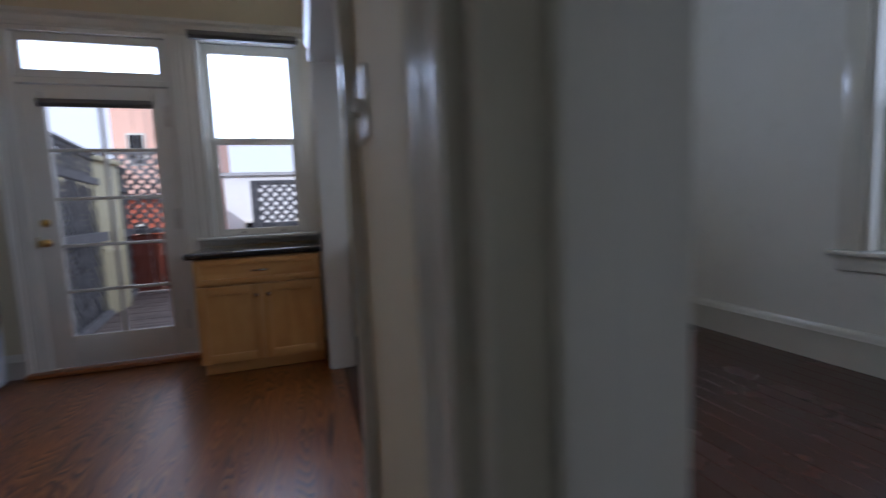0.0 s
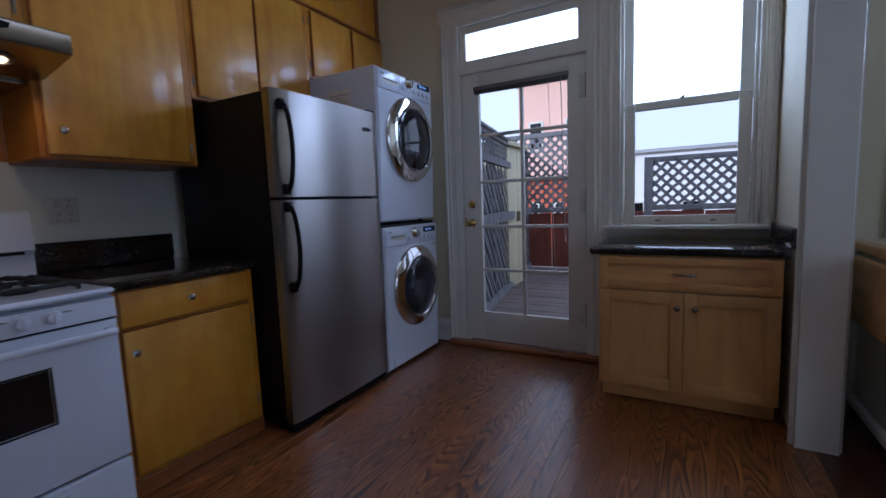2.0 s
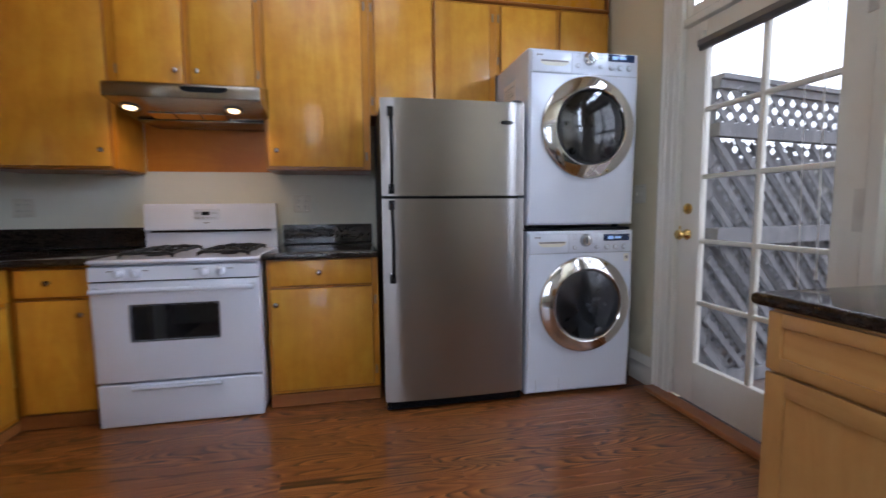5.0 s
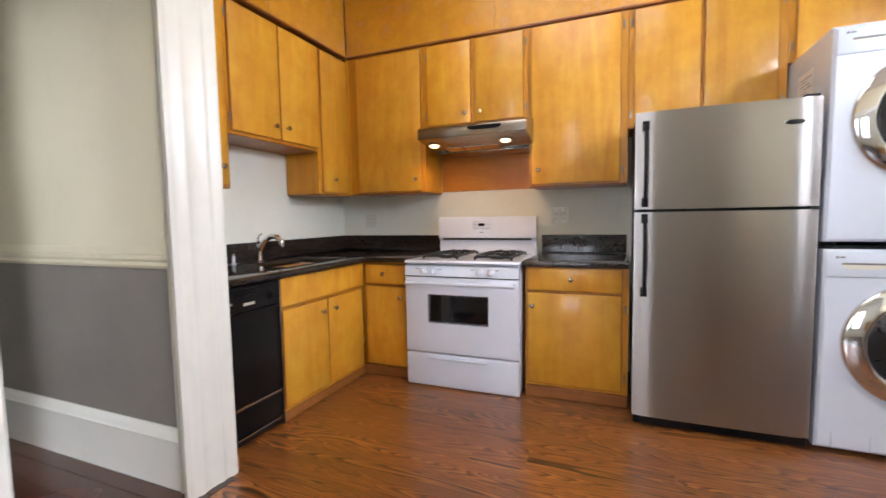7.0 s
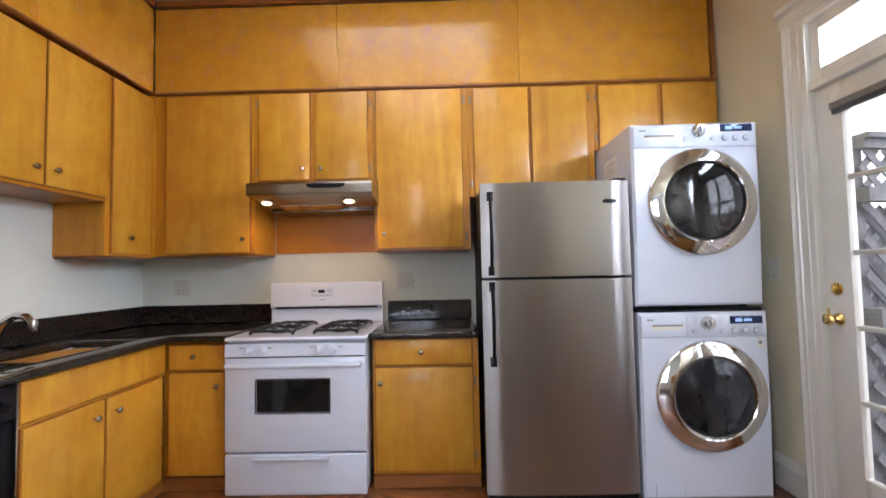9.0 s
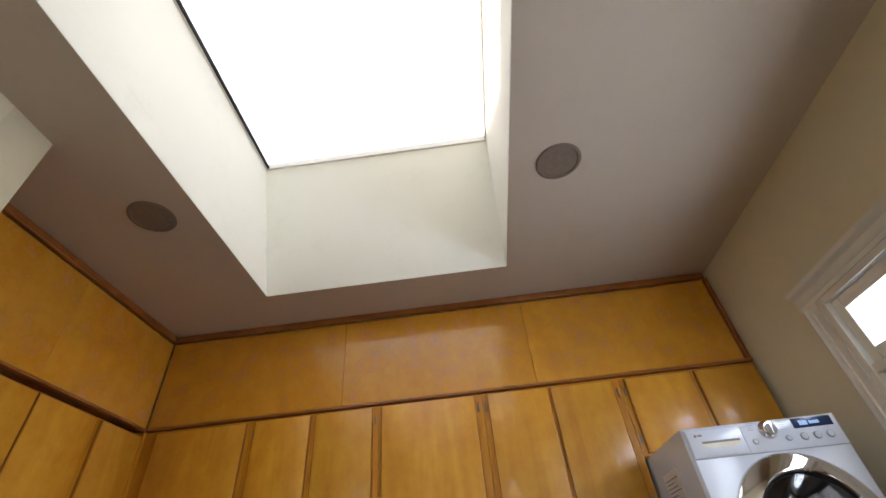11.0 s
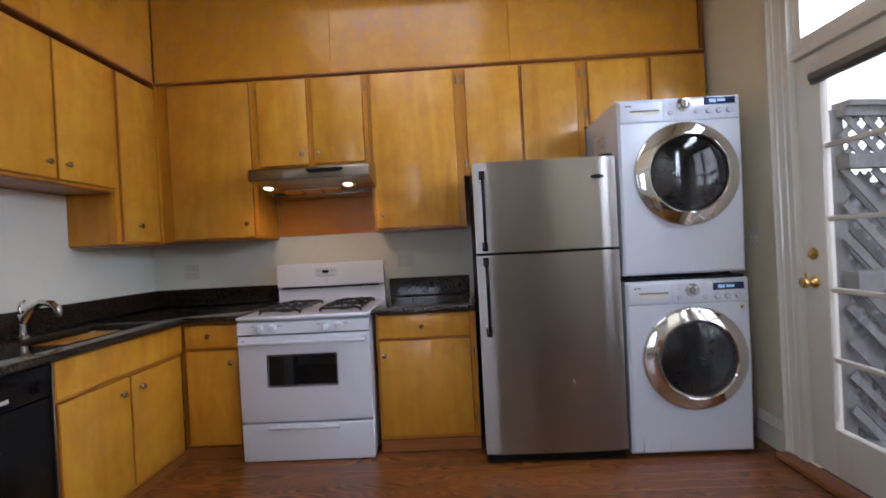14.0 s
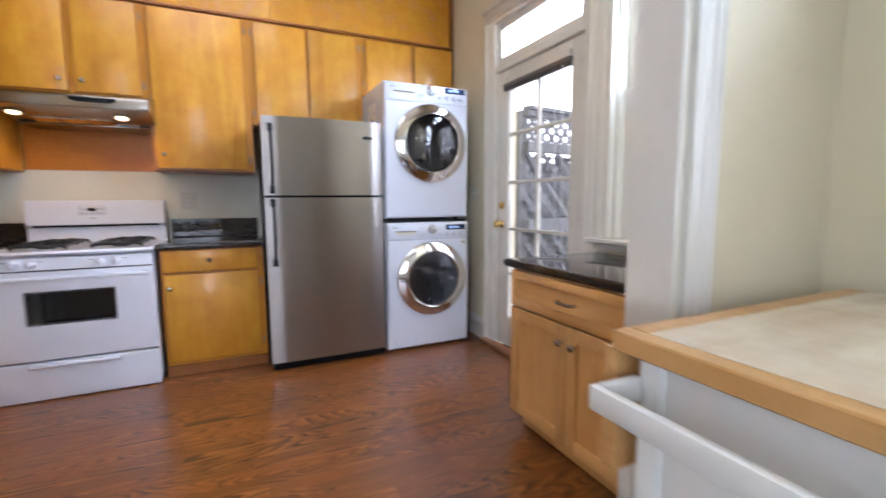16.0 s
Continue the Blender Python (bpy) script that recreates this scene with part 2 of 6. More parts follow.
M = {
    "cab": wood("amber_maple_veneer", (0.53, 0.200, 0.008), (0.65, 0.290, 0.015), (0.75, 0.395, 0.036), 2, 0.40, blotch=0.38, coat=0.35, shift=True),
    "cab_body": wood("amber_maple_frame", (0.47, 0.165, 0.006), (0.58, 0.235, 0.010), (0.66, 0.30, 0.018), 2, 0.36, shift=True),
    "soffit": wood("amber_maple_sheet", (0.53, 0.198, 0.008), (0.64, 0.278, 0.015), (0.72, 0.350, 0.030), 2, 0.26, ring=0.6, blotch=0.7, coat=0.6, shift=True),
    "darktrim": wood("red_brown_moulding", (0.22, 0.065, 0.010), (0.31, 0.10, 0.016), (0.39, 0.14, 0.026), 1, 0.35),
    # door sides, browned to carry the shadow line round each door
    "edge": wood("brown_door_edge_shadow", (0.26, 0.080, 0.010), (0.36, 0.125, 0.014), (0.44, 0.17, 0.02), 2, 0.4),
    "plinth": wood("stained_plinth", (0.20, 0.062, 0.012), (0.28, 0.095, 0.02), (0.34, 0.13, 0.03), 1, 0.4),
    "niche": wood("orange_plywood", (0.46, 0.13, 0.006), (0.55, 0.18, 0.009), (0.62, 0.23, 0.014), 1, 0.4),
    "maple": wood("natural_maple", (0.50, 0.235, 0.062), (0.60, 0.31, 0.09), (0.68, 0.385, 0.13), 2, 0.3, blotch=0.25, shift=True),
    "maple_h": wood("natural_maple_rail", (0.50, 0.235, 0.062), (0.60, 0.31, 0.09), (0.68, 0.385, 0.13), 0, 0.3, blotch=0.25, shift=True),
    "oak": floor_wood("stained_oak_strip", (0.045, 0.012, 0.003), (0.21, 0.064, 0.012), (0.40, 0.15, 0.033)),
    "oak_rest": floor_wood("stained_oak_strip_joined", (0.045, 0.012, 0.003), (0.21, 0.064, 0.012), (0.40, 0.15, 0.033), shift=False),
    "redfloor": floor_wood("dark_red_fir_boards", (0.040, 0.010, 0.005), (0.075, 0.018, 0.008), (0.11, 0.03, 0.012), shift=False, rough=0.25),
    "gap": plain("dark_joint", (0.02, 0.01, 0.006), 0.8),
    "threshold": wood("orange_oak_threshold", (0.22, 0.07, 0.02), (0.32, 0.11, 0.03), (0.40, 0.16, 0.05), 0, 0.35),
    "trim": paint("gloss_white_woodwork", (0.77, 0.74, 0.66), 0.22, 0.05, 0.10, 5, coat=0.2),
    "wall": paint("cream_wall_paint", (0.74, 0.66, 0.47), 0.8, 0.06, 0.14, 4),
    "sinkwall": paint("pale_green_white_wall", (0.80, 0.79, 0.69), 0.8, 0.05, 0.12, 4),
    # white ceiling, browned in its colour for light bounced off amber wood
    "ceiling": paint("matt_ceiling_paint_amber_bounce", (0.56, 0.47, 0.37), 0.8, 0.05, 0.15, 3),
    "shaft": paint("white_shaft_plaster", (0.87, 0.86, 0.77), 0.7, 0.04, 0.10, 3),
    "diningwall": paint("matt_white_wall_paint", (0.86, 0.84, 0.78), 0.75, 0.05, 0.12, 4),
    "hallwall": paint("hall_cream_paint", (0.66, 0.59, 0.42), 0.75, 0.05, 0.12, 4),
    "wainscot": paint("grey_embossed_dado", (0.20, 0.175, 0.15), 0.5, 0.12, 0.6, 9),
    "granite": granite("dark_granite"),
    "steel": metal("brushed_stainless", (0.33, 0.305, 0.285), 0.29, 1, 0.05),
    "steel_h": metal("brushed_stainless_level", (0.40, 0.36, 0.31), 0.24, 1, 0.01),
    "basin": metal("sink_steel", (0.40, 0.40, 0.40), 0.2),
    "chrome": metal("chrome", (0.75, 0.74, 0.73), 0.06),
    "nickel": metal("satin_nickel", (0.50, 0.46, 0.42), 0.22),
    "brass": metal("polished_brass", (0.75, 0.52, 0.18), 0.14),
    "oldmetal": metal("worn_hinge_metal", (0.32, 0.28, 0.23), 0.30),
    "fridge_side": plain("black_textured_side", (0.004, 0.004, 0.0045), 0.5, bump=0.1, scale=60),
    "black": plain("black_plastic", (0.006, 0.006, 0.007), 0.32),
    "blackgloss": plain("gloss_black_panel", (0.005, 0.005, 0.005), 0.28, bump=0.01),
    "iron": plain("cast_iron", (0.006, 0.006, 0.006), 0.45, bump=0.3, scale=60),
    "enamel": paint("white_enamel", (0.75, 0.77, 0.86), 0.18, 0.02, 0.01, 4, dirty=0.03, coat=0.3),
    "washer": paint("cool_white_enamel", (0.66, 0.69, 0.77), 0.16, 0.02, 0.01, 4, dirty=0.02, coat=0.4),
    "greyplastic": plain("grey_plastic", (0.35, 0.36, 0.38), 0.35),
    "display": plain("dark_blue_display", (0.025, 0.04, 0.10), 0.1),
    "lcd": glow("display_digits", (0.35, 0.55, 0.9), 0.25),
    "darkglass": plain("dark_door_glass", (0.006, 0.006, 0.007), 0.04, bump=0.0),
    "drum": metal("drum_steel", (0.50, 0.50, 0.51), 0.28),
    "hinge_leaf": paint("painted_hinge_leaf", (0.66, 0.63, 0.56), 0.35, 0.15, 0.2, 30),
    "clearglass": glass("washer_door_glass", (0.36, 0.37, 0.39), ior=1.42, wavy=0),
    "bulb": glow("hood_lamp_lens", (1.0, 0.66, 0.32), 5.0),
    "glass": glass("window_glass"),
    "ovenglass": glass("smoked_door_glass", (0.24, 0.24, 0.25), ior=1.6, wavy=0),
    "plate": paint("ivory_plate", (0.70, 0.66, 0.55), 0.35, 0.03, 0.02, 6),
    "speaker": plain("taupe_speaker_mesh", (0.23, 0.17, 0.13), 0.8, bump=0.5, scale=160),
    "blind": plain("grey_blind_headrail", (0.17, 0.16, 0.15), 0.4),
    "slat": plain("white_blind_slat", (0.78, 0.78, 0.76), 0.4),
    "butcher": wood("butcher_block", (0.52, 0.38, 0.22), (0.68, 0.57, 0.42), (0.74, 0.66, 0.54), 1, 0.4, blotch=0.45),
    "butcher_edge": wood("butcher_block_edge", (0.46, 0.22, 0.06), (0.58, 0.31, 0.10), (0.66, 0.39, 0.15), 0, 0.32),
    "cartpaint": paint("white_cart_paint", (0.80, 0.79, 0.74), 0.3, 0.05, 0.08, 5),
    "rubber": plain("dark_rubber", (0.02, 0.02, 0.02), 0.7),
    "backfence": wood("old_grey_boards", (0.20, 0.21, 0.225), (0.30, 0.31, 0.33), (0.40, 0.41, 0.43), 2, 0.9, coat=0.0, shift=True),
    "lattice": wood("weathered_lattice", (0.095, 0.095, 0.10), (0.165, 0.163, 0.168), (0.25, 0.245, 0.25), 2, 0.8, coat=0.0, bump=0.3),
    "redwood": wood("red_stained_board", (0.10, 0.022, 0.013), (0.19, 0.045, 0.026), (0.26, 0.07, 0.04), 2, 0.7, coat=0.0, shift=True),
    "deck": wood("weathered_deck", (0.085, 0.062, 0.055), (0.15, 0.115, 0.10), (0.21, 0.17, 0.15), 0, 0.65, coat=0.0, shift=True),
    "shed": paint("pale_yellow_paint", (0.62, 0.57, 0.36), 0.5, 0.08, 0.1, 6),
    "farwhite": paint("far_white_render", (0.84, 0.83, 0.81), 0.8, 0.06, 0.1, 1),
    "farred": paint("far_red_render", (0.55, 0.13, 0.06), 0.8, 0.10, 0.1, 1),
    "farpink": paint("far_orange_render", (0.88, 0.56, 0.43), 0.8, 0.06, 0.1, 1),
    "roof": paint("grey_roof_felt", (0.42, 0.42, 0.43), 0.9, 0.15, 0.2, 2),
    "ground": paint("dry_ground", (0.16, 0.14, 0.10), 0.95, 0.3, 0.3, 1),
    "paper": plain("paper_sticker", (0.72, 0.66, 0.60), 0.6),
    "ink": plain("grey_print_and_shade", (0.22, 0.20, 0.2), 0.6),
    "wall_shade": plain("dark_brown_wall_shade", (0.05, 0.022, 0.012), 0.5),
}
for key in ("blackgloss", "black", "fridge_side"):
    M[key].node_tree.nodes["Principled BSDF"].inputs["Specular IOR Level"].default_value = 0.22

# ---------------------------------------------------------------- mesh tools
ORIGIN = {}
IDENT = Matrix.Identity(4)


def box(bm, x0, x1, y0, y1, z0, z1, bevel=0.0, seg=1):
    r = bmesh.ops.create_cube(bm, size=1.0, matrix=Matrix.Translation(((x0 + x1) / 2, (y0 + y1) / 2, (z0 + z1) / 2)) @ Matrix.Diagonal((abs(x1 - x0), abs(y1 - y0), abs(z1 - z0), 1)))
    if bevel > 0:
        es = list({e for v in r["verts"] for e in v.link_edges})
        bmesh.ops.bevel(bm, geom=es, offset=min(bevel, abs(x1 - x0) * 0.45, abs(y1 - y0) * 0.45, abs(z1 - z0) * 0.45), segments=seg, affect='EDGES', profile=0.5)
    return bm


def B(x0, x1, y0, y1, z0, z1, bevel=0.003, seg=2):
    return box(bmesh.new(), x0, x1, y0, y1, z0, z1, bevel, seg)


def axis_matrix(axis):
    return {'x': Matrix.Rotation(radians(90), 4, 'Y'), 'y': Matrix.Rotation(radians(-90), 4, 'X'), 'z': IDENT}[axis]


def lathe(bm, profile, at=(0, 0, 0), axis='z', seg=24, m=None):
    """Turns (radius, height) pairs about an axis."""
    m = m or (Matrix.Translation(at) @ axis_matrix(axis))
    rings = []
    for r, h in profile:
        if r < 1e-6:
            rings.append([bm.verts.new(m @ Vector((0, 0, h)))])
        else:
            rings.append([bm.verts.new(m @ Vector((r * math.cos(2 * math.pi * i / seg), r * math.sin(2 * math.pi * i / seg), h))) for i in range(seg)])
    for a, b in zip(rings, rings[1:]):
        for i in range(seg):
            j = (i + 1) % seg
            if len(a) == 1 and len(b) == 1:
                continue
            if len(a) == 1:
                bm.faces.new((a[0], b[i], b[j]))
            elif len(b) == 1:
                bm.faces.new((a[i], b[0], a[j]))
            else:
                bm.faces.new((a[i], b[i], b[j], a[j]))
    return bm


def L(profile, at=(0, 0, 0), axis='z', seg=24, m=None):
    return lathe(bmesh.new(), profile, at, axis, seg, m)


def rod(bm, a, b, r, seg=10):
    a, b = Vector(a), Vector(b)
    d = b - a
    m = Matrix.Translation(a) @ d.to_track_quat('Z', 'Y').to_matrix().to_4x4()
    return lathe(bm, [(0, 0), (r, 0), (r, d.length), (0, d.length)], m=m, seg=seg)


def sweep(bm, pts, rx, ry, seg=8, up=(0, 0, 1)):
    """A bar of oval section along a run of points."""
    pts = [Vector(p) for p in pts]
    rings = []
    for i, p in enumerate(pts):
        d = (pts[min(i + 1, len(pts) - 1)] - pts[max(i - 1, 0)]).normalized()
        s = d.cross(Vector(up))
        s = s.normalized() if s.length > 1e-4 else Vector((1, 0, 0))
        u = s.cross(d).normalized()
        rings.append([bm.verts.new(p + s * rx * math.cos(2 * math.pi * k / seg) + u * ry * math.sin(2 * math.pi * k / seg)) for k in range(seg)])
    for a, b in zip(rings, rings[1:]):
        for k in range(seg):
            bm.faces.new((a[k], a[(k + 1) % seg], b[(k + 1) % seg], b[k]))
    bm.faces.new(rings[0][::-1])
    bm.faces.new(rings[-1])
    return bm


def prism(bm, outline, axis, a, b):
    """Extrudes a 2D outline along an axis from a to b. x: (y, z) pairs; y: (x, z); z: (x, y)."""
    def at(u, v, w):
        return {'x': (w, u, v), 'y': (u, w, v), 'z': (u, v, w)}[axis]
    lo = [bm.verts.new(at(u, v, a)) for u, v in outline]
    hi = [bm.verts.new(at(u, v, b)) for u, v in outline]
    n = len(outline)
    for i in range(n):
        bm.faces.new((lo[i], lo[(i + 1) % n], hi[(i + 1) % n], hi[i]))
    bm.faces.new(lo[::-1])
    bm.faces.new(hi)
    return bm


def P(outline, axis, a, b):
    return prism(bmesh.new(), outline, axis, a, b)


def finish(name, bm, mat, m=None, smooth=40):
    if m is not None:
        bm.transform(m)
    bmesh.ops.recalc_face_normals(bm, faces=bm.faces[:])
    lo = Vector([min(v.co[i] for v in bm.verts) for i in range(3)])
    hi = Vector([max(v.co[i] for v in bm.verts) for i in range(3)])
    c = (lo + hi) / 2
    bm.transform(Matrix.Translation(-c))
    if smooth:
        for f in bm.faces:
            f.smooth = True
        for e in bm.edges:
            e.smooth = len(e.link_faces) == 2 and e.calc_face_angle(0) < radians(smooth)
    me = bpy.data.meshes.new(name)
    bm.to_mesh(me)
    bm.free()
    me.materials.append(M[mat] if isinstance(mat, str) else mat)
    ob = new(name, me)
    ob.location = c
    ORIGIN[ob] = c
    return ob


PLACE = [IDENT]          # pose applied to the parts of the thing being built


def part(name, bm, material, parent, label=""):
    ob = finish(name, bm, material, PLACE[-1])
    ob.parent = parent
    ob.matrix_parent_inverse = Matrix.Translation(-ORIGIN[parent])
    return tagged(ob, label)


def thing(name, at, label, category, group="", kind=""):
    e = new(name)
    e.empty_display_size = 0.1
    e.location = PLACE[-1] @ Vector(at)
    ORIGIN[e] = e.location.copy()
    return tagged(e, label, category, group, kind)


def single(name, bm, material, label, category, group="", kind=""):
    return tagged(finish(name, bm, material, PLACE[-1]), label, category, group, kind)


def structure(name, bm, material, label="", category=""):
    return tagged(finish(name, bm, material), label or name.replace("_", " "), category or name.split("_")[0], "", "structure")


def boxes(*rows):
    bm = bmesh.new()
    for r in rows:
        box(bm, *r)
    return bm


def ribbed(x0, x1, y0, y1, z0, z1, n):
    """A raised blind's slats, gathered: one bar with a ribbed section."""
    h = (z1 - z0) / n
    front = [(y0 + (0.004 if k % 2 else 0.0), z0 + h * k / 2) for k in range(2 * n + 1)]
    return P(front + [(y1, z1), (y1, z0)], 'x', x0, x1)


def cells(xs, ys, skip, z0, z1, bevel):
    """A slab of grid cells with some left out, raised as one piece with rounded rims."""
    bm = bmesh.new()
    vs = {}
    def v(i, j):
        if (i, j) not in vs:
            vs[(i, j)] = bm.verts.new((xs[i], ys[j], z0))
        return vs[(i, j)]
    faces = [bm.faces.new((v(i, j), v(i + 1, j), v(i + 1, j + 1), v(i, j + 1))) for i in range(len(xs) - 1) for j in range(len(ys) - 1) if (i, j) not in skip]
    ext = bmesh.ops.extrude_face_region(bm, geom=faces)
    bmesh.ops.translate(bm, vec=(0, 0, z1 - z0), verts=[e for e in ext["geom"] if isinstance(e, bmesh.types.BMVert)])
    bmesh.ops.recalc_face_normals(bm, faces=bm.faces[:])
    if bevel <= 0:
        return bm
    rim = [e for e in bm.edges if len(e.link_faces) == 2 and e.calc_face_angle(0) > 1.0 and abs(e.verts[0].co.z - e.verts[1].co.z) < 1e-6]
    bmesh.ops.bevel(bm, geom=rim, offset=bevel, segments=4, affect='EDGES', profile=0.5)
    return bm


def wall_cells(us, vs, skip, t0, t1, axis):
    """A wall of thickness t0 to t1 across an axis, with openings left out, as one piece; us run along it, vs upwards."""
    bm = cells(us, vs, skip, t0, t1, 0.0)
    m = Matrix(((0, 0, 1, 0), (1, 0, 0, 0), (0, 1, 0, 0), (0, 0, 0, 1))) if axis == 'x' else Matrix(((1, 0, 0, 0), (0, 0, 1, 0), (0, 1, 0, 0), (0, 0, 0, 1)))
    bm.transform(m)
    return bm


# ---------------------------------------------------------------- shell
H, KW, KS, KN, KE = 3.10, 0.0, 0.06, 4.12, 2.97      # ceiling, kitchen west, south, north, east
SX0, SX1, SY0, SY1, SZ = 0.676, 2.70, 1.158, 2.73, 3.93   # skylight shaft
RX = 5.93                                              # dining room east wall

structure("wall_west", boxes((-0.15, 0.0, -0.09, 4.32, -0.1, H)), "sinkwall", "pale green-white painted plaster wall behind the cooker", "wall")
structure("wall_south", boxes((0.0, 1.965, -0.09, KS, -0.1, H)), "sinkwall", "pale green-white painted plaster wall behind the sink", "wall")
structure("wall_hall_west", boxes((1.965, 2.15, -2.5, 0.785, -0.1, H)), "hallwall", "cream hall wall above a grey embossed dado", "wall")
structure("wall_hall_end", boxes((2.0, 6.1, -2.65, -2.5, -0.1, H)), "hallwall", "cream painted end wall of hall and dining room", "wall")
structure("wall_door_head", boxes((2.15, KE, 0.60, 0.785, 2.36, H)), "wall", "cream wall over the hall opening", "wall")
structure("wall_north", wall_cells((0.0, 0.99, 1.985, 2.14, 2.89, 3.53, 4.42, 6.1), (-0.1, 0.905, 2.42, 2.44, 2.45, H), {(1, 0), (1, 1), (1, 2), (3, 1), (3, 2), (3, 3), (5, 0), (5, 1)}, KN, 4.32, 'y'),
          "wall", "cream painted plaster wall with back door and window", "wall")
structure("wall_kitchen_east", wall_cells((-2.5, -0.27, 0.59, 1.32, 3.38, KN - 0.0005), (0.0, 2.08, 2.12, H), {(1, 0), (1, 1), (3, 0)}, KE, 3.10, 'x'), "wall", "cream painted wall with wide cased opening to the dining room", "wall")
structure("wall_dining_east", wall_cells((-2.5, -0.55, 0.45, 0.95, 2.02, KN - 0.0005), (0.0, 0.70, 2.5, H), {(1, 1), (3, 1)}, RX, 6.1, 'x'), "diningwall", "white painted dining room wall with sash windows", "wall")
structure("ceiling_kitchen", boxes((-0.15, SX0, -0.09, 4.32, H, H + 0.12), (SX1, 3.035, -0.09, 4.32, H, H + 0.12), (SX0, SX1, -0.09, SY0, H, H + 0.12), (SX0, SX1, SY1, 4.32, H, H + 0.12)), "ceiling", "matt white plaster ceiling round the skylight, amber bounce light in its colour", "ceiling")
structure("ceiling_dining", boxes((3.035, 6.1, -2.65, 4.32, H, H + 0.12), (2.0, 3.035, -2.65, -0.09, H, H + 0.12)), "shaft", "white plaster ceiling of dining room and hall", "ceiling")
STX = 1.03                                            # west side of the shaft at the glass
bm = P([(SX0, H + 0.001), (STX, SZ), (STX - 0.1, SZ), (SX0 - 0.1, H + 0.121), (SX0 - 0.003, H + 0.121)], 'y', SY0 - 0.1, SY1 + 0.1)
box(bm, SX1, SX1 + 0.1, SY0 - 0.1, SY1 + 0.1, H + 0.121, SZ)
box(bm, SX0 - 0.1, SX1, SY0 - 0.1, SY0 + 0.003, H + 0.121, SZ)
box(bm, SX0 - 0.1, SX1, SY1 - 0.003, SY1 + 0.1, H + 0.121, SZ)
for r in ((SX0 + 0.003, SX1, SY0 - 0.001, SY0 + 0.003), (SX0 + 0.003, SX1, SY1 - 0.003, SY1 + 0.001), (SX1 - 0.003, SX1 + 0.001, SY0 + 0.004, SY1 - 0.004)):
    box(bm, *r, H + 0.001, H + 0.1205)
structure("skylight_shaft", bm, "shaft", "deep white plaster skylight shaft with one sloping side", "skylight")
roof = structure("roof", boxes((-0.5, SX0 - 0.1, -3, 4.5, 3.5, 3.6), (SX1 + 0.1, 6.4, -3, 4.5, 3.5, 3.6), (SX0 - 0.1, SX1 + 0.1, -3, SY0 - 0.1, 3.5, 3.6), (SX0 - 0.1, SX1 + 0.1, SY1 + 0.1, 4.5, 3.5, 3.6)), "roof", "flat grey felt roof", "roof")
skl = thing("skylight", ((SX0 + SX1) / 2, (SY0 + SY1) / 2, SZ), "glazed skylight in a white metal frame over the shaft", "skylight", kind="structure")
part("skylight_frame", boxes((SX0 - 0.1, SX1 + 0.1, SY0 - 0.1, SY0 + 0.015, SZ, SZ + 0.05), (SX0 - 0.1, SX1 + 0.1, SY1 - 0.015, SY1 + 0.1, SZ, SZ + 0.05), (STX - 0.1, STX + 0.015, SY0 + 0.016, SY1 - 0.016, SZ, SZ + 0.05), (SX1 - 0.015, SX1 + 0.1, SY0 + 0.016, SY1 - 0.016, SZ, SZ + 0.05)), "trim", skl)
part("gasket", boxes((STX + 0.016, SX1 - 0.016, SY0 + 0.016, SY0 + 0.03, SZ + 0.002, SZ + 0.02)), "rubber", skl, "dark rubber glazing gasket")
pane = part("pane", boxes((SX0, SX1, SY0, SY1, SZ + 0.02, SZ + 0.026)), "glass", skl)
pane.visible_shadow = False

# ---------------------------------------------------------------- woodwork
def casing(name, x0, x1, y0, y1, z0, z1, face, label):
    """Moulded flat casing: a board with two rounded beads and a back band, standing proud of a wall; face is the side it shows."""
    t = {'y-': y1, 'y+': y0, 'x+': x0, 'x-': x1}[face]
    bm = bmesh.new()
    wide = (x1 - x0) if face[0] == 'y' else (y1 - y0)
    s0 = x0 if face[0] == 'y' else y0
    sign = 1 if face[1] == '+' else -1
    steps = [(0, 0.0), (0, 0.026), (0.10, 0.028), (0.16, 0.018), (0.22, 0.016), (0.26, 0.022), (0.33, 0.022), (0.37, 0.015), (0.62, 0.014), (0.66, 0.020), (0.73, 0.020), (0.77, 0.013), (0.90, 0.012), (0.94, 0.018), (1.0, 0.016), (1.0, 0.0)]
    outline = [(s0 + wide * f, t + sign * d) if face[0] == 'y' else (t + sign * d, s0 + wide * f) for f, d in steps]
    prism(bm, outline, 'z', z0, z1)
    return structure(name, bm, "trim", label, "trim")


def lintel(name, a0, a1, wall, z0, z1, face, label):
    sign = 1 if face[1] == '+' else -1
    prof = [(0.0, z0), (0.020, z0), (0.024, z0 + 0.02), (0.018, z0 + 0.03), (0.018, z1 - 0.035), (0.040, z1 - 0.02), (0.045, z1), (0.0, z1)]
    if face[0] == 'y':
        bm = P([(wall + sign * d, z) for d, z in prof], 'x', a0, a1)
    else:
        bm = P([(wall + sign * d, z) for d, z in prof], 'y', a0, a1)
    return structure(name, bm, "trim", label, "trim")


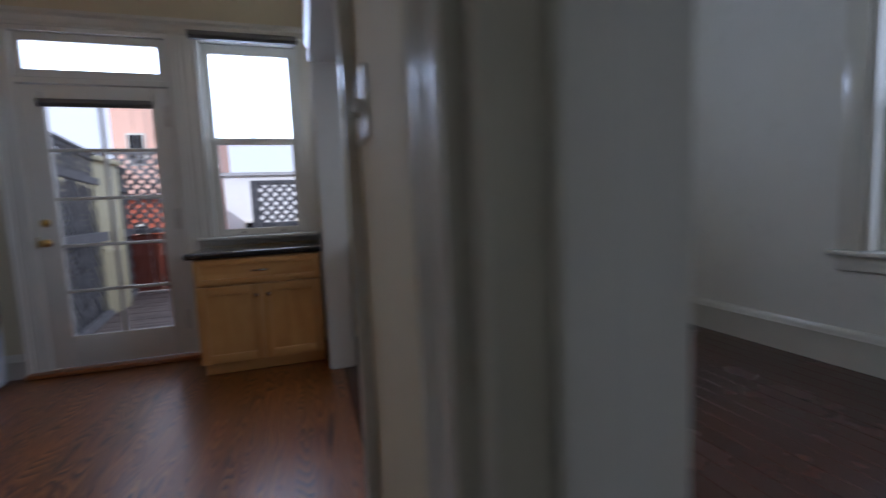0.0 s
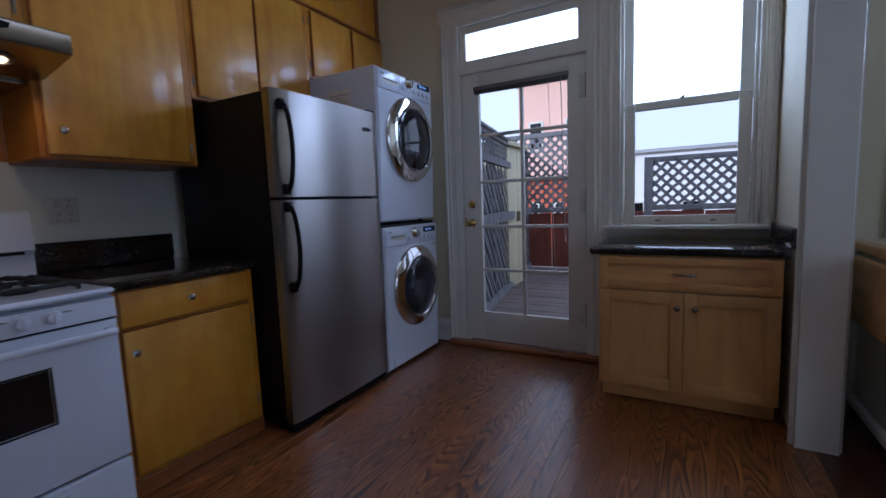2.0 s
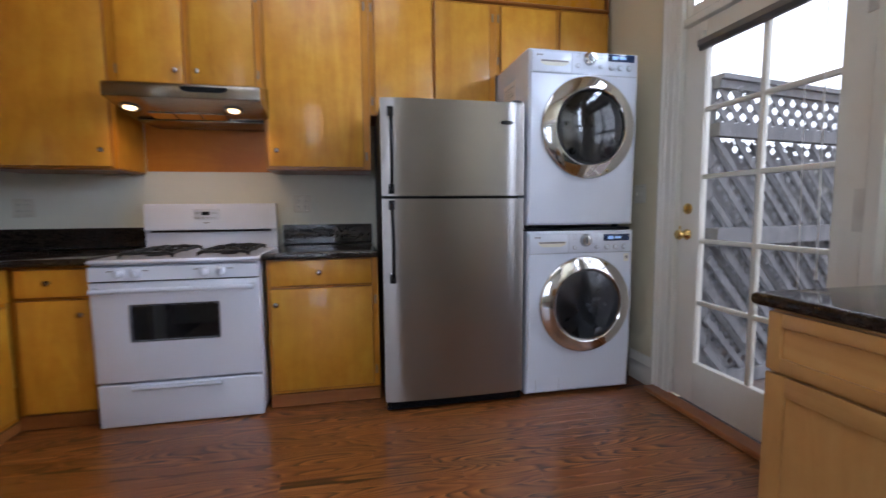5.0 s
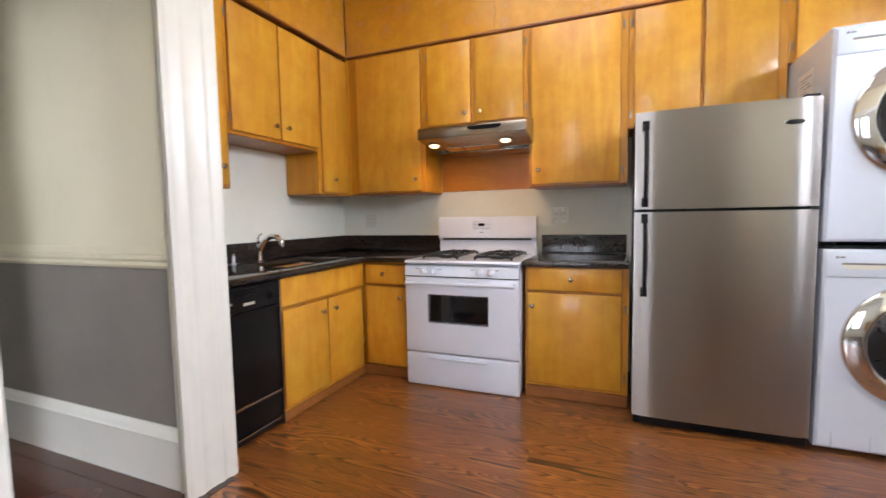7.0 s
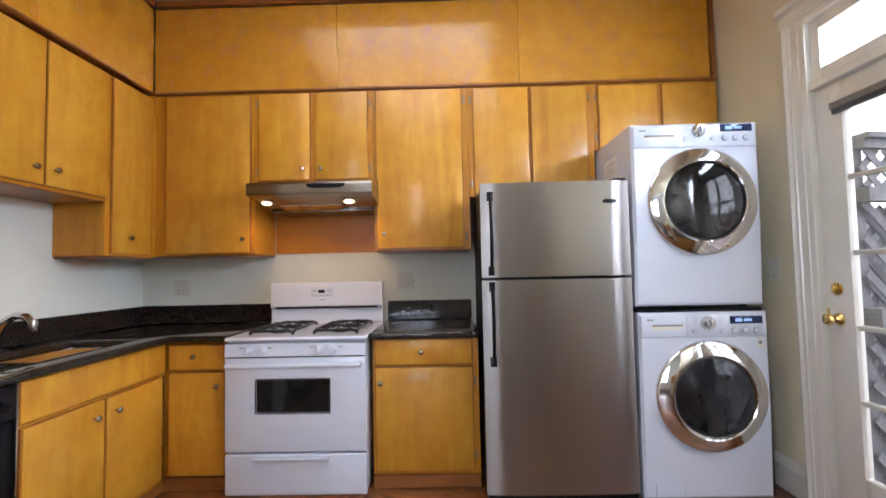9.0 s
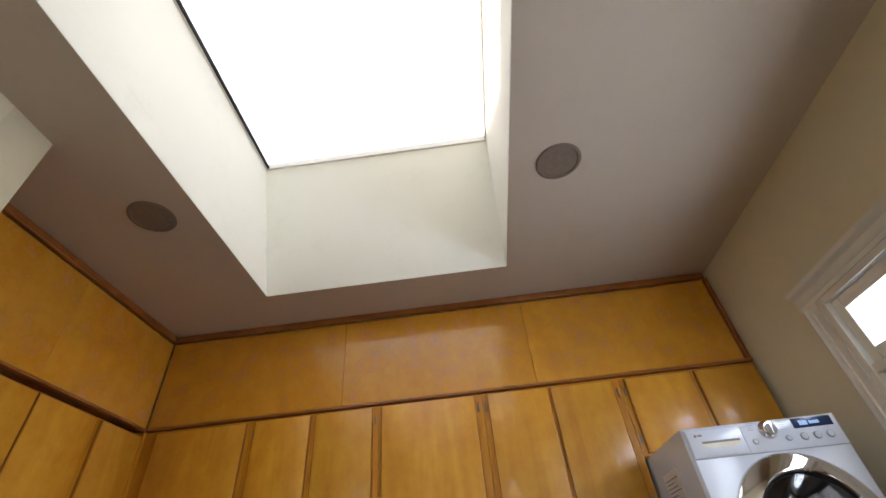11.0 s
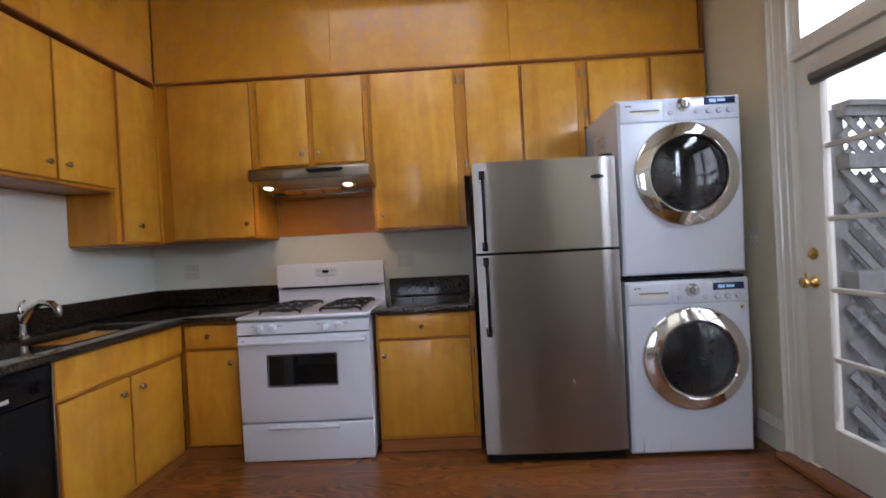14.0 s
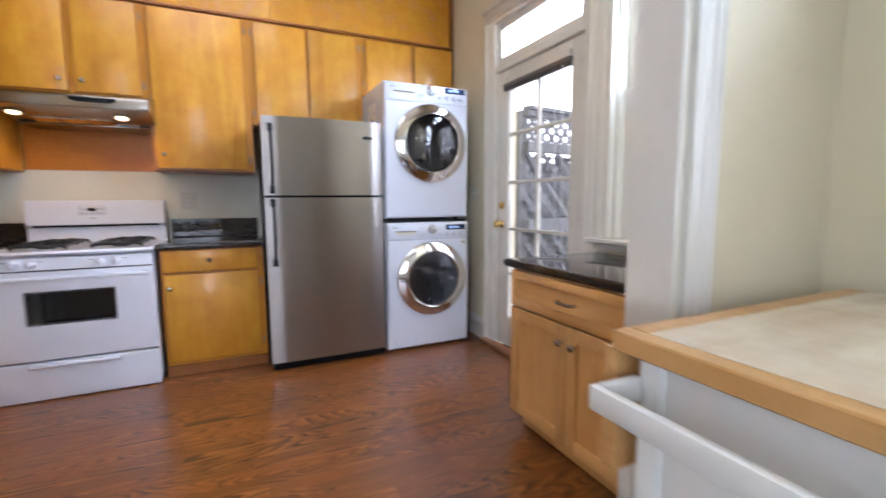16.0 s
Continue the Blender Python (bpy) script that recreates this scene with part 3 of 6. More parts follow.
casing("trim_1", 0.885, 1.02, KN - 0.03, KN, 0.0, 2.44, 'y-', "white moulded casing beside the back door")
casing("trim_2", 1.985, 2.14, KN - 0.03, KN, 0.0, 2.44, 'y-', "white casing between back door and window")
casing("trim_3", 2.885, 2.962, KN - 0.03, KN, 0.86, 2.44, 'y-', "white casing beside the window")
lintel("trim_4", 0.87, 2.965, KN, 2.44, 2.545, 'y-', "white head moulding over back door and window")
casing("trim_5", 1.975, 2.218, 0.785, 0.815, 0.0, 2.40, 'y+', "white fluted casing at the hall opening")
casing("trim_6", 2.15, 2.25, 0.705, 0.785, 0.0, 2.40, 'x+', "white fluted casing on the hall side")
casing("trim_7", 2.94, KE, 3.40, 3.455, 0.0, 2.08, 'x-', "white casing of the dining room opening")
casing("trim_8", 2.94, KE, 1.19, 1.325, 0.0, 2.08, 'x-', "white casing of the dining room opening")
casing("trim_9", 2.94, KE, 0.595, 0.715, 0.0, 2.12, 'x-', "white casing of the hall doorway")
casing("trim_10", 3.10, 3.13, 3.40, 3.52, 0.0, 2.08, 'x+', "white casing on the dining side of the opening")
structure("jamb_1", boxes((KE - 0.012, 3.112, 3.365, 3.382, 0, 2.07, 0.004)), "trim", "white end lining of the opening", "trim")
structure("jamb_2", boxes((KE - 0.012, 3.112, 1.318, 1.335, 0, 2.07, 0.004)), "trim", "white end lining of the opening", "trim")
structure("jamb_3", boxes((KE - 0.012, 3.112, 0.572, 0.5895, 0, 2.11, 0.004), (3.0, 3.045, 0.560, 0.5715, 0, 2.10, 0.003)), "trim", "white door lining", "trim")
structure("jamb_4", boxes((2.94, 3.14, 1.335, 3.365, 2.055, 2.083, 0.004)), "trim", "white head lining of the opening", "trim")
lintel("trim_11", 1.19, 3.455, KE, 2.085, 2.20, 'x-', "white head casing of the dining room opening")


def baseboard(name, outline_axis, a, b, wall, face, h=0.20):
    sign = 1 if face[1] == '+' else -1
    prof = [(0, 0.003), (0.022, 0.003), (0.022, h - 0.06), (0.027, h - 0.05), (0.020, h - 0.035), (0.020, h - 0.02), (0.010, h - 0.008), (0.006, h), (0, h)]
    return structure(name, P([(wall + sign * d, z) for d, z in prof], outline_axis, a, b), "trim", "tall white moulded baseboard", "baseboard")


baseboard("baseboard_1", 'y', -2.5, 0.703, 2.15, 'x+', 0.272)
baseboard("baseboard_2", 'y', -2.5, 4.12, RX, 'x-', 0.24)
baseboard("baseboard_3", 'x', 0.0, 0.884, KN, 'y-', 0.18)
baseboard("baseboard_4", 'x', 4.45, RX - 0.03, KN, 'y-', 0.24)
structure("trim_12", boxes((2.15, 2.156, -2.5, 0.703, 0.274, 0.955)), "wainscot", "grey embossed dado panel on the hall wall", "wall")
structure("chair_rail", P([(2.15, 0.955), (2.162, 0.958), (2.172, 0.972), (2.166, 0.985), (2.180, 0.998), (2.180, 1.012), (2.165, 1.02), (2.158, 1.05), (2.15, 1.05)], 'y', -2.5, 0.703), "hallwall", "cream moulded chair rail", "trim")
structure("threshold", boxes((0.90, 2.12, 4.035, 4.125, 0.003, 0.034, 0.006)), "threshold", "worn orange oak threshold strip", "trim")
structure("baseboard_5", boxes((1.952, 1.9645, 0.70, 0.80, 0.003, 0.07, 0.004)), "threshold", "small oak base block beside the casing", "baseboard")

# ---------------------------------------------------------------- back door
def pane_part(name, bm, parent):
    p = part(name, bm, "glass", parent)
    p.visible_shadow = False
    return p


def glazed_leaf(x0, x1, z0, z1, gx0, gx1, gz, y0, y1, cols, parent, bar=0.024):
    """Stiles, rails, glazing bars and panes of a glazed door leaf; gz lists the heights of glass bottom, bars and top."""
    part("stile", B(x0, gx0, y0, y1, z0, z1), "trim", parent)
    part("stile", B(gx1, x1, y0, y1, z0, z1), "trim", parent)
    part("bottom_rail", B(gx0, gx1, y0, y1, z0, gz[0]), "trim", parent)
    part("top_rail", B(gx0, gx1, y0, y1, gz[-1], z1), "trim", parent)
    yc = (y0 + y1) / 2
    w = (gx1 - gx0) / cols
    for i in range(1, cols):
        part("glazing_bar", B(gx0 + w * i - bar / 2, gx0 + w * i + bar / 2, yc - 0.016, yc + 0.016, gz[0], gz[-1], 0.006), "trim", parent)
    for z in gz[1:-1]:
        part("glazing_bar", B(gx0, gx1, yc - 0.0145, yc + 0.0145, z - bar / 2, z + bar / 2, 0.006), "trim", parent)
    for i in range(cols):
        for a, b in zip(gz, gz[1:]):
            pane_part("pane", boxes((gx0 + w * i, gx0 + w * (i + 1), yc - 0.002, yc + 0.002, a, b)), parent)


door = thing("door_1", (1.49, 4.15, 0.035), "white glazed back door with ten panes, shut", "door", kind="structure")
glazed_leaf(1.032, 1.945, 0.038, 2.054, 1.172, 1.822, (0.262, 0.592, 0.925, 1.262, 1.606, 1.938), 4.13, 4.172, 2, door)
for z in (0.23, 1.01, 1.775):
    h = part("hinge", B(1.897, 1.944, 4.1265, 4.134, z, z + 0.155, 0.001), "hinge_leaf", door, "grey painted hinge leaf")
    part("hinge_pin", L([(0, 0), (0.0075, 0), (0.0075, 0.165), (0, 0.165)], (1.949, 4.120, z - 0.005), 'z', 10), "oldmetal", h, "worn dark hinge knuckle")


def round_knob(x, y, z, r, mat, parent, name="door_knob", label="polished brass knob"):
    """Knob on a rose, sticking out towards -y."""
    m = Matrix.Translation((x, y, z)) @ Matrix.Rotation(radians(90), 4, 'X')
    k = part(name, L([(0, 0.022), (r * 0.35, 0.022), (r * 0.4, 0.03), (r * 0.85, 0.038), (r, 0.05), (r * 0.9, 0.062), (r * 0.5, 0.068), (0, 0.069)], m=m), mat, parent, label)
    part("rose", L([(0, 0), (r * 1.1, 0), (r * 1.1, 0.005), (r * 0.8, 0.012), (r * 0.45, 0.024), (0, 0.024)], m=m), mat, k)
    return k


round_knob(1.095, 4.13, 0.955, 0.027, "brass", door)
m = Matrix.Translation((1.095, 4.13, 1.095)) @ Matrix.Rotation(radians(90), 4, 'X')
db = part("deadbolt", L([(0, 0), (0.030, 0), (0.030, 0.006), (0.022, 0.012), (0, 0.013)], m=m), "brass", door, "brass deadbolt rose")
part("thumb_turn", B(1.089, 1.101, 4.102, 4.118, 1.078, 1.112, 0.003), "brass", db)
part("strike_plate", B(1.034, 1.046, 4.126, 4.1305, 0.92, 1.0, 0.001), "brass", door)

structure("door_stop", boxes((0.99, 1.028, 4.10, 4.19, 0.036, 2.44, 0.003), (1.949, 1.985, 4.10, 4.19, 0.036, 2.44, 0.003), (1.028, 1.949, 4.105, 4.19, 2.060, 2.10, 0.003), (1.028, 1.949, 4.10, 4.19, 2.405, 2.44, 0.003)), "trim", "white door and transom frame", "trim")
tr = thing("window_1", (1.487, 4.15, 2.10), "narrow transom window over the back door", "window", kind="structure")
part("window_frame", boxes((1.03, 1.083, 4.125, 4.165, 2.102, 2.403, 0.003), (1.893, 1.947, 4.125, 4.165, 2.102, 2.403, 0.003), (1.083, 1.893, 4.125, 4.165, 2.102, 2.158, 0.003), (1.083, 1.893, 4.125, 4.165, 2.346, 2.403, 0.003)), "trim", tr)
pane_part("pane", boxes((1.083, 1.893, 4.143, 4.147, 2.158, 2.346)), tr)

bl = thing("door_blind", (1.49, 4.12, 1.93), "raised mini blind with dark headrail on the back door", "blind")
part("headrail", B(1.145, 1.835, 4.098, 4.129, 1.925, 1.955, 0.002), "blind", bl)
wand = bmesh.new()
rod(wand, (1.788, 4.092, 1.915), (1.812, 4.092, 0.86), 0.0028, 8)
rod(wand, (1.812, 4.092, 0.86), (1.8125, 4.092, 0.82), 0.005, 8)
part("wand", wand, "slat", bl, "thin white tilt wand")
stack = part("gathered_blind", ribbed(1.15, 1.83, 4.102, 4.126, 1.903, 1.925, 5), "blind", bl)
for x in (1.14, 1.80):
    part("bracket", B(x, x + 0.028, 4.1, 4.131, 1.957, 2.0, 0.002), "trim", bl)
part("cord", rod(bmesh.new(), (1.70, 4.105, 1.92), (1.735, 4.11, 0.62), 0.0016, 6), "slat", bl, "thin white pull cord")
part("cord_weight", L([(0, 0), (0.006, 0.004), (0.004, 0.03), (0, 0.034)], (1.735, 4.11, 0.60), 'z', 10), "slat", bl)

# ---------------------------------------------------------------- kitchen window
win = thing("window_2", (2.51, 4.2, 0.905), "white double-hung sash window over the small counter", "window", kind="structure")
part("window_frame", boxes((2.14, 2.158, 4.10, 4.30, 0.93, 2.45, 0.003), (2.872, 2.89, 4.10, 4.30, 0.93, 2.45, 0.003), (2.158, 2.872, 4.10, 4.30, 2.425, 2.45, 0.003), (2.158, 2.175, 4.135, 4.17, 0.93, 2.425, 0.002), (2.855, 2.872, 4.135, 4.17, 0.93, 2.425, 0.002)), "trim", win)
part("window_sill", B(2.055, 2.935, 4.045, 4.31, 0.903, 0.930, 0.008), "trim", win)
part("apron", B(2.09, 2.90, 4.10, 4.12, 0.862, 0.903, 0.004), "trim", win)
ls = part("lower_sash", boxes((2.176, 2.238, 4.172, 4.208, 0.931, 1.695, 0.004), (2.79, 2.854, 4.172, 4.208, 0.931, 1.695, 0.004), (2.238, 2.79, 4.172, 4.208, 0.931, 0.987, 0.004), (2.238, 2.79, 4.172, 4.208, 1.650, 1.695, 0.004)), "trim", win)
pane_part("pane", boxes((2.238, 2.79, 4.188, 4.192, 0.987, 1.650)), ls)
us = part("upper_sash", boxes((2.16, 2.225, 4.212, 4.248, 1.66, 2.424, 0.004), (2.793, 2.87, 4.212, 4.248, 1.66, 2.424, 0.004), (2.225, 2.793, 4.212, 4.248, 1.655, 1.708, 0.004), (2.225, 2.793, 4.212, 4.248, 2.350, 2.424, 0.004)), "trim", win)
pane_part("pane", boxes((2.225, 2.793, 4.228, 4.232, 1.708, 2.350)), us)
lk = part("sash_lock", L([(0, 0), (0.016, 0), (0.014, 0.010), (0, 0.012)], (2.50, 4.19, 1.696), 'z', 14), "oldmetal", win, "dark metal sash lock")
part("lever", B(2.495, 2.535, 4.184, 4.194, 1.708, 1.716, 0.003), "oldmetal", lk)
for x in (2.36, 2.66):
    part("sash_lift", B(x, x + 0.03, 4.155, 4.174, 0.950, 0.962, 0.003), "oldmetal", win)
wb = thing("window_blind", (2.51, 4.08, 2.44), "dark headrail of a raised blind above the window", "blind")
part("headrail", B(2.12, 2.885, 4.045, 4.089, 2.425, 2.46, 0.003), "blind", wb)
part("gathered_blind", ribbed(2.125, 2.88, 4.05, 4.085, 2.403, 2.425, 5), "blind", wb)

# ---------------------------------------------------------------- dining room openings
fr = thing("door_2", (3.53, 4.2, 0.0), "white french door leaf standing ajar to the deck", "door", kind="structure")
PLACE.append(Matrix.Translation((3.553, 4.23, 0)) @ Matrix.Rotation(radians(14), 4, 'Z') @ Matrix.Translation((-3.553, -4.23, 0)))
glazed_leaf(3.555, 3.975, 0.02, 2.02, 3.615, 3.925, (0.42, 0.72, 1.02, 1.32, 1.62, 1.925), 4.215, 4.25, 2, fr, 0.018)
PLACE.pop()
fr2 = thing("door_3", (4.2, 4.2, 0.0), "white french door leaf, shut", "door", kind="structure")
glazed_leaf(3.98, 4.395, 0.02, 2.02, 4.03, 4.345, (0.42, 0.72, 1.02, 1.32, 1.62, 1.925), 4.215, 4.25, 2, fr2, 0.018)
structure("door_frame", boxes((3.53, 3.552, 4.10, 4.30, 0, 2.42, 0.003), (4.398, 4.42, 4.10, 4.30, 0, 2.42, 0.003), (3.552, 4.398, 4.10, 4.30, 2.025, 2.07, 0.003), (3.552, 4.398, 4.10, 4.30, 2.40, 2.42, 0.003)), "trim", "white frame of the french doors", "trim")
t2 = thing("window_3", (3.97, 4.2, 2.07), "two-pane transom window over the french doors", "window", kind="structure")
part("window_frame", boxes((3.552, 3.575, 4.2, 4.24, 2.07, 2.40), (4.375, 4.398, 4.2, 4.24, 2.07, 2.40), (3.575, 4.375, 4.2, 4.24, 2.07, 2.12), (3.575, 4.375, 4.2, 4.24, 2.365, 2.40), (3.925, 3.955, 4.2, 4.24, 2.12, 2.365)), "trim", t2)
for a, b in ((3.575, 3.925), (3.955, 4.375)):
    pane_part("pane", boxes((a, b, 4.218, 4.222, 2.12, 2.365)), t2)
casing("trim_13", 3.42, 3.53, KN - 0.03, KN, 0.0, 2.42, 'y-', "white casing beside the french doors")
casing("trim_14", 4.42, 4.53, KN - 0.03, KN, 0.0, 2.42, 'y-', "white casing beside the french doors")
lintel("trim_15", 3.40, 4.55, KN, 2.42, 2.52, 'y-', "white head moulding over the french doors")


def dining_window(name, y0, y1):
    w = thing(name, (RX + 0.08, (y0 + y1) / 2, 0.70), "tall white sash window with lowered white mini blind", "window", kind="structure")
    part("window_frame", boxes((RX, 6.1, y0, y0 + 0.03, 0.72, 2.5), (RX, 6.1, y1 - 0.03, y1, 0.72, 2.5), (RX, 6.1, y0 + 0.03, y1 - 0.03, 2.47, 2.5)), "trim", w)
    part("window_sill", B(RX - 0.06, 6.1, y0 - 0.16, y1 + 0.16, 0.69, 0.72, 0.008), "trim", w)
    part("apron", B(RX - 0.02, RX, y0 - 0.12, y1 + 0.12, 0.60, 0.69, 0.004), "trim", w)
    for a, b, x in ((0.72, 1.53, 6.02), (1.5, 2.47, 6.055)):
        s = part("sash", boxes((x, x + 0.03, y0 + 0.03, y0 + 0.08, a, b), (x, x + 0.03, y1 - 0.08, y1 - 0.03, a, b), (x, x + 0.03, y0 + 0.08, y1 - 0.08, a, a + 0.05), (x, x + 0.03, y0 + 0.08, y1 - 0.08, b - 0.04, b)), "trim", w)
        pane_part("pane", boxes((x + 0.013, x + 0.017, y0 + 0.08, y1 - 0.08, a + 0.05, b - 0.04)), s)
    for a, b in ((y0 - 0.12, y0), (y1, y1 + 0.12)):
        part("side_casing", B(RX - 0.025, RX, a, b, 0.72, 2.5, 0.006), "trim", w)
    part("head_casing", B(RX - 0.03, RX, y0 - 0.14, y1 + 0.14, 2.5, 2.64, 0.008), "trim", w)


dining_window("window_4", 0.95, 2.02)
dining_window("window_5", -0.55, 0.45)
bd = thing("window_blind", (5.98, 1.40, 2.45), "lowered white mini blind on the dining room window", "blind")
part("headrail", B(5.965, 5.995, 0.99, 1.90, 2.435, 2.468, 0.003), "slat", bd)
for i in range(60):
    z = 0.80 + i * 0.0272
    bm = bmesh.new()
    v = [bm.verts.new(p) for p in ((5.970, 1.0, z + 0.004), (5.990, 1.0, z - 0.004), (5.990, 1.89, z - 0.004), (5.970, 1.89, z + 0.004))]
    bm.faces.new(v)
    bmesh.ops.solidify(bm, geom=bm.faces[:], thickness=0.0008)
    part("slat", bm, "slat", bd)

# ---------------------------------------------------------------- kitchen cabinets
# Units are built facing +x with y across; a pose turns them to the other walls.
def small_knob(x, y, z, parent, mat="nickel"):
    """Round cabinet knob pointing to +x."""
    m = Matrix.Translation((x, y, z)) @ axis_matrix('x')
    return part("knob", L([(0, 0), (0.008, 0), (0.006, 0.006), (0.006, 0.012), (0.013, 0.017), (0.0155, 0.023), (0.013, 0.028), (0.006, 0.0305), (0, 0.031)], m=m, seg=16), mat, parent, "satin nickel knob")


def door_hinge(x, y, z, parent):
    """Surface hinge: a leaf on the frame and a knuckle."""
    bm = B(x, x + 0.003, y - 0.006, y + 0.006, z - 0.024, z + 0.024, 0.001, 1)
    lathe(bm, [(0, -0.026), (0.0035, -0.026), (0.0035, 0.026), (0, 0.026)], (x + 0.004, y, z), 'z', 8)
    return part("hinge", bm, "oldmetal", parent, "worn metal hinge")


def slab(name, x, y0, y1, z0, z1, parent, mat="cab", t=0.02):
    front = part(name, B(x, x + t, y0, y1, z0, z1, 0.004), mat, parent)
    if mat == "cab":
        e, xb = 0.004, x + t - 0.005
        # thin brown band: door edge plus a painted shadow outline
        part("edge_band", boxes((x, xb, y0 - e, y0, z0 - e, z1 + e), (x, xb, y1, y1 + e, z0 - e, z1 + e), (x, xb, y0, y1, z0 - e, z0), (x, xb, y0, y1, z1, z1 + e)), "edge", front, "brown door edge with its shadow line in the colour")
    return front


def wall_unit(y0, y1, z0, z1, depth, doors, label, group="wall cabinets", front=0.33, floor_trim=True):
    """doors: (y0, y1, z0, z1, knob y, knob z, hinge y)."""
    u = thing("wall_cabinet", (depth / 2, (y0 + y1) / 2, z0), label, "cabinet", group)
    part("body", B(0.002, front - 0.02, y0 + 0.001, y1 - 0.001, z0, z1, 0.002, 1), "cab_body", u)
    part("face_frame", boxes(*face_frame(front - 0.02, front, y0 + 0.001, y1 - 0.001, z0, z1, doors)), "cab_body", u)
    if floor_trim:
        part("bottom_edge", B(0.004, front + 0.004, y0 + 0.002, y1 - 0.002, z0 - 0.010, z0 - 0.001, 0.003, 1), "darktrim", u)
    for a, b, c, d, ky, kz, hy in doors:
        dr = slab("door", front + 0.001, a, b, c, d, u)
        if ky is not None:
            small_knob(front + 0.021, ky, kz, dr)
        if hy is not None:
            for z in (c + 0.07, d - 0.07):
                door_hinge(front + 0.002, hy, z, dr)
    return u


def face_frame(x0, x1, y0, y1, z0, z1, doors):
    """Stiles between and beside the doors, rails above and below, butted end to end."""
    ds = sorted(doors, key=lambda d: d[0])
    lo, hi = min(d[2] for d in ds) + 0.012, max(d[3] for d in ds) - 0.012
    rows = [(x0, x1, y0, y1, z0, lo), (x0, x1, y0, y1, hi, z1)]
    edges = [y0] + [v for d in ds for v in (d[0] + 0.012, d[1] - 0.012)] + [y1]
    for a, b in zip(edges[::2], edges[1::2]):
        rows.append((x0, x1, a, b, lo, hi))
    return rows


WALL_LABEL = "amber varnished maple wall cabinet"
wall_unit(0.372, 1.045, 1.352, 2.425, 0.35, [(0.457, 1.015, 1.362, 2.408, 0.975, 1.45, None)], WALL_LABEL + " in the corner beside the range hood")
wall_unit(1.045, 1.832, 1.822, 2.425, 0.35, [(1.075, 1.413, 1.834, 2.412, 1.375, 1.90, 1.062), (1.452, 1.795, 1.834, 2.412, 1.49, 1.90, 1.812)], WALL_LABEL + ", two doors above the range hood", floor_trim=False)
wall_unit(1.832, 2.462, 1.358, 2.425, 0.35, [(1.855, 2.415, 1.370, 2.415, 1.902, 1.462, 2.435)], WALL_LABEL + ", single tall door")
wall_unit(2.462, 3.285, 1.70, 2.425, 0.35, [(2.497, 2.855, 1.712, 2.412, 2.80, 1.755, 2.478), (2.878, 3.235, 1.712, 2.408, 2.925, 1.755, 3.262)], WALL_LABEL + ", two doors above the refrigerator")
wall_unit(3.285, 4.092, 1.985, 2.425, 0.35, [(3.318, 3.700, 2.0, 2.408, 3.655, 2.04, 3.300), (3.733, 4.082, 2.0, 2.408, 3.78, 2.04, None)], WALL_LABEL + ", two short doors above the dryer")

# south wall: a unit built facing +x is turned to face +y
SOUTH = Matrix(((0, -1, 0, 0), (1, 0, 0, KS - 0.0), (0, 0, 1, 0), (0, 0, 0, 1)))


def south(fn, *args, **kw):
    """Builds a unit for the south wall; its across coordinate is minus the world x."""
    PLACE.append(SOUTH)
    r = fn(*args, **kw)
    PLACE.pop()
    return r


def flip(doors):
    return [(-b, -a, c, d, None if ky is None else -ky, kz, None if hy is None else -hy) for a, b, c, d, ky, kz, hy in doors]


FS = 0.385 - KS - 0.021
south(wall_unit, -0.738, -0.352, 1.345, 2.40, 0.32, flip([(0.388, 0.70, 1.358, 2.388, 0.578, 1.455, None)]), WALL_LABEL + " on the sink wall, narrow and tall", front=FS)
south(wall_unit, -1.530, -0.740, 1.655, 2.40, 0.32, flip([(0.745, 1.118, 1.672, 2.388, 1.075, 1.752, None), (1.132, 1.512, 1.672, 2.388, 1.185, 1.748, 1.521)]), WALL_LABEL + ", two doors above the sink", front=FS)
south(wall_unit, -1.962, -1.532, 1.345, 2.40, 0.32, flip([(1.55, 1.945, 1.358, 2.388, 1.60, 1.455, 1.541)]), WALL_LABEL + " above the dishwasher", front=FS)

# soffits over the wall cabinets, with dark mouldings
so = thing("soffit", (0.15, 2.2, 2.43), "amber maple veneer soffit panels up to the ceiling", "soffit", kind="structure")
part("backing", B(0.002, 0.27, 0.335, 4.095, 2.46, 3.055, 0), "cab_body", so)
for a, b in ((0.335, 1.585), (1.586, 2.815), (2.816, 4.085)):
    part("panel", B(0.271, 0.293, a, b, 2.462, 3.05, 0.002, 1), "soffit", so)
so2 = thing("soffit", (1.1, 0.2, 2.43), "amber maple veneer soffit panels above the sink", "soffit", kind="structure")
part("backing", B(0.30, 1.962, KS + 0.002, 0.305, 2.46, 3.055, 0), "cab_body", so2)
for a, b in ((0.296, 1.12), (1.121, 1.962)):
    part("panel", B(a, b, 0.307, 0.330, 2.462, 3.05, 0.002, 1), "soffit", so2)
ledge = [(0.0, 2.434), (0.030, 2.434), (0.036, 2.438), (0.036, 2.449), (0.028, 2.455), (0.0, 2.458)]
structure("trim_16", P([(0.30 + d, z) for d, z in ledge], 'y', 0.36, 4.10), "darktrim", "dark red-brown ledge moulding above the cabinets", "trim")
structure("trim_17", P([(0.335 + d, z) for d, z in ledge], 'x', 0.335, 1.962), "darktrim", "dark red-brown ledge moulding above the cabinets", "trim")
structure("trim_18", boxes((0.293, 0.318, 0.355, 4.098, 3.055, 3.098, 0.004)), "darktrim", "dark red-brown crown strip at the ceiling", "trim")
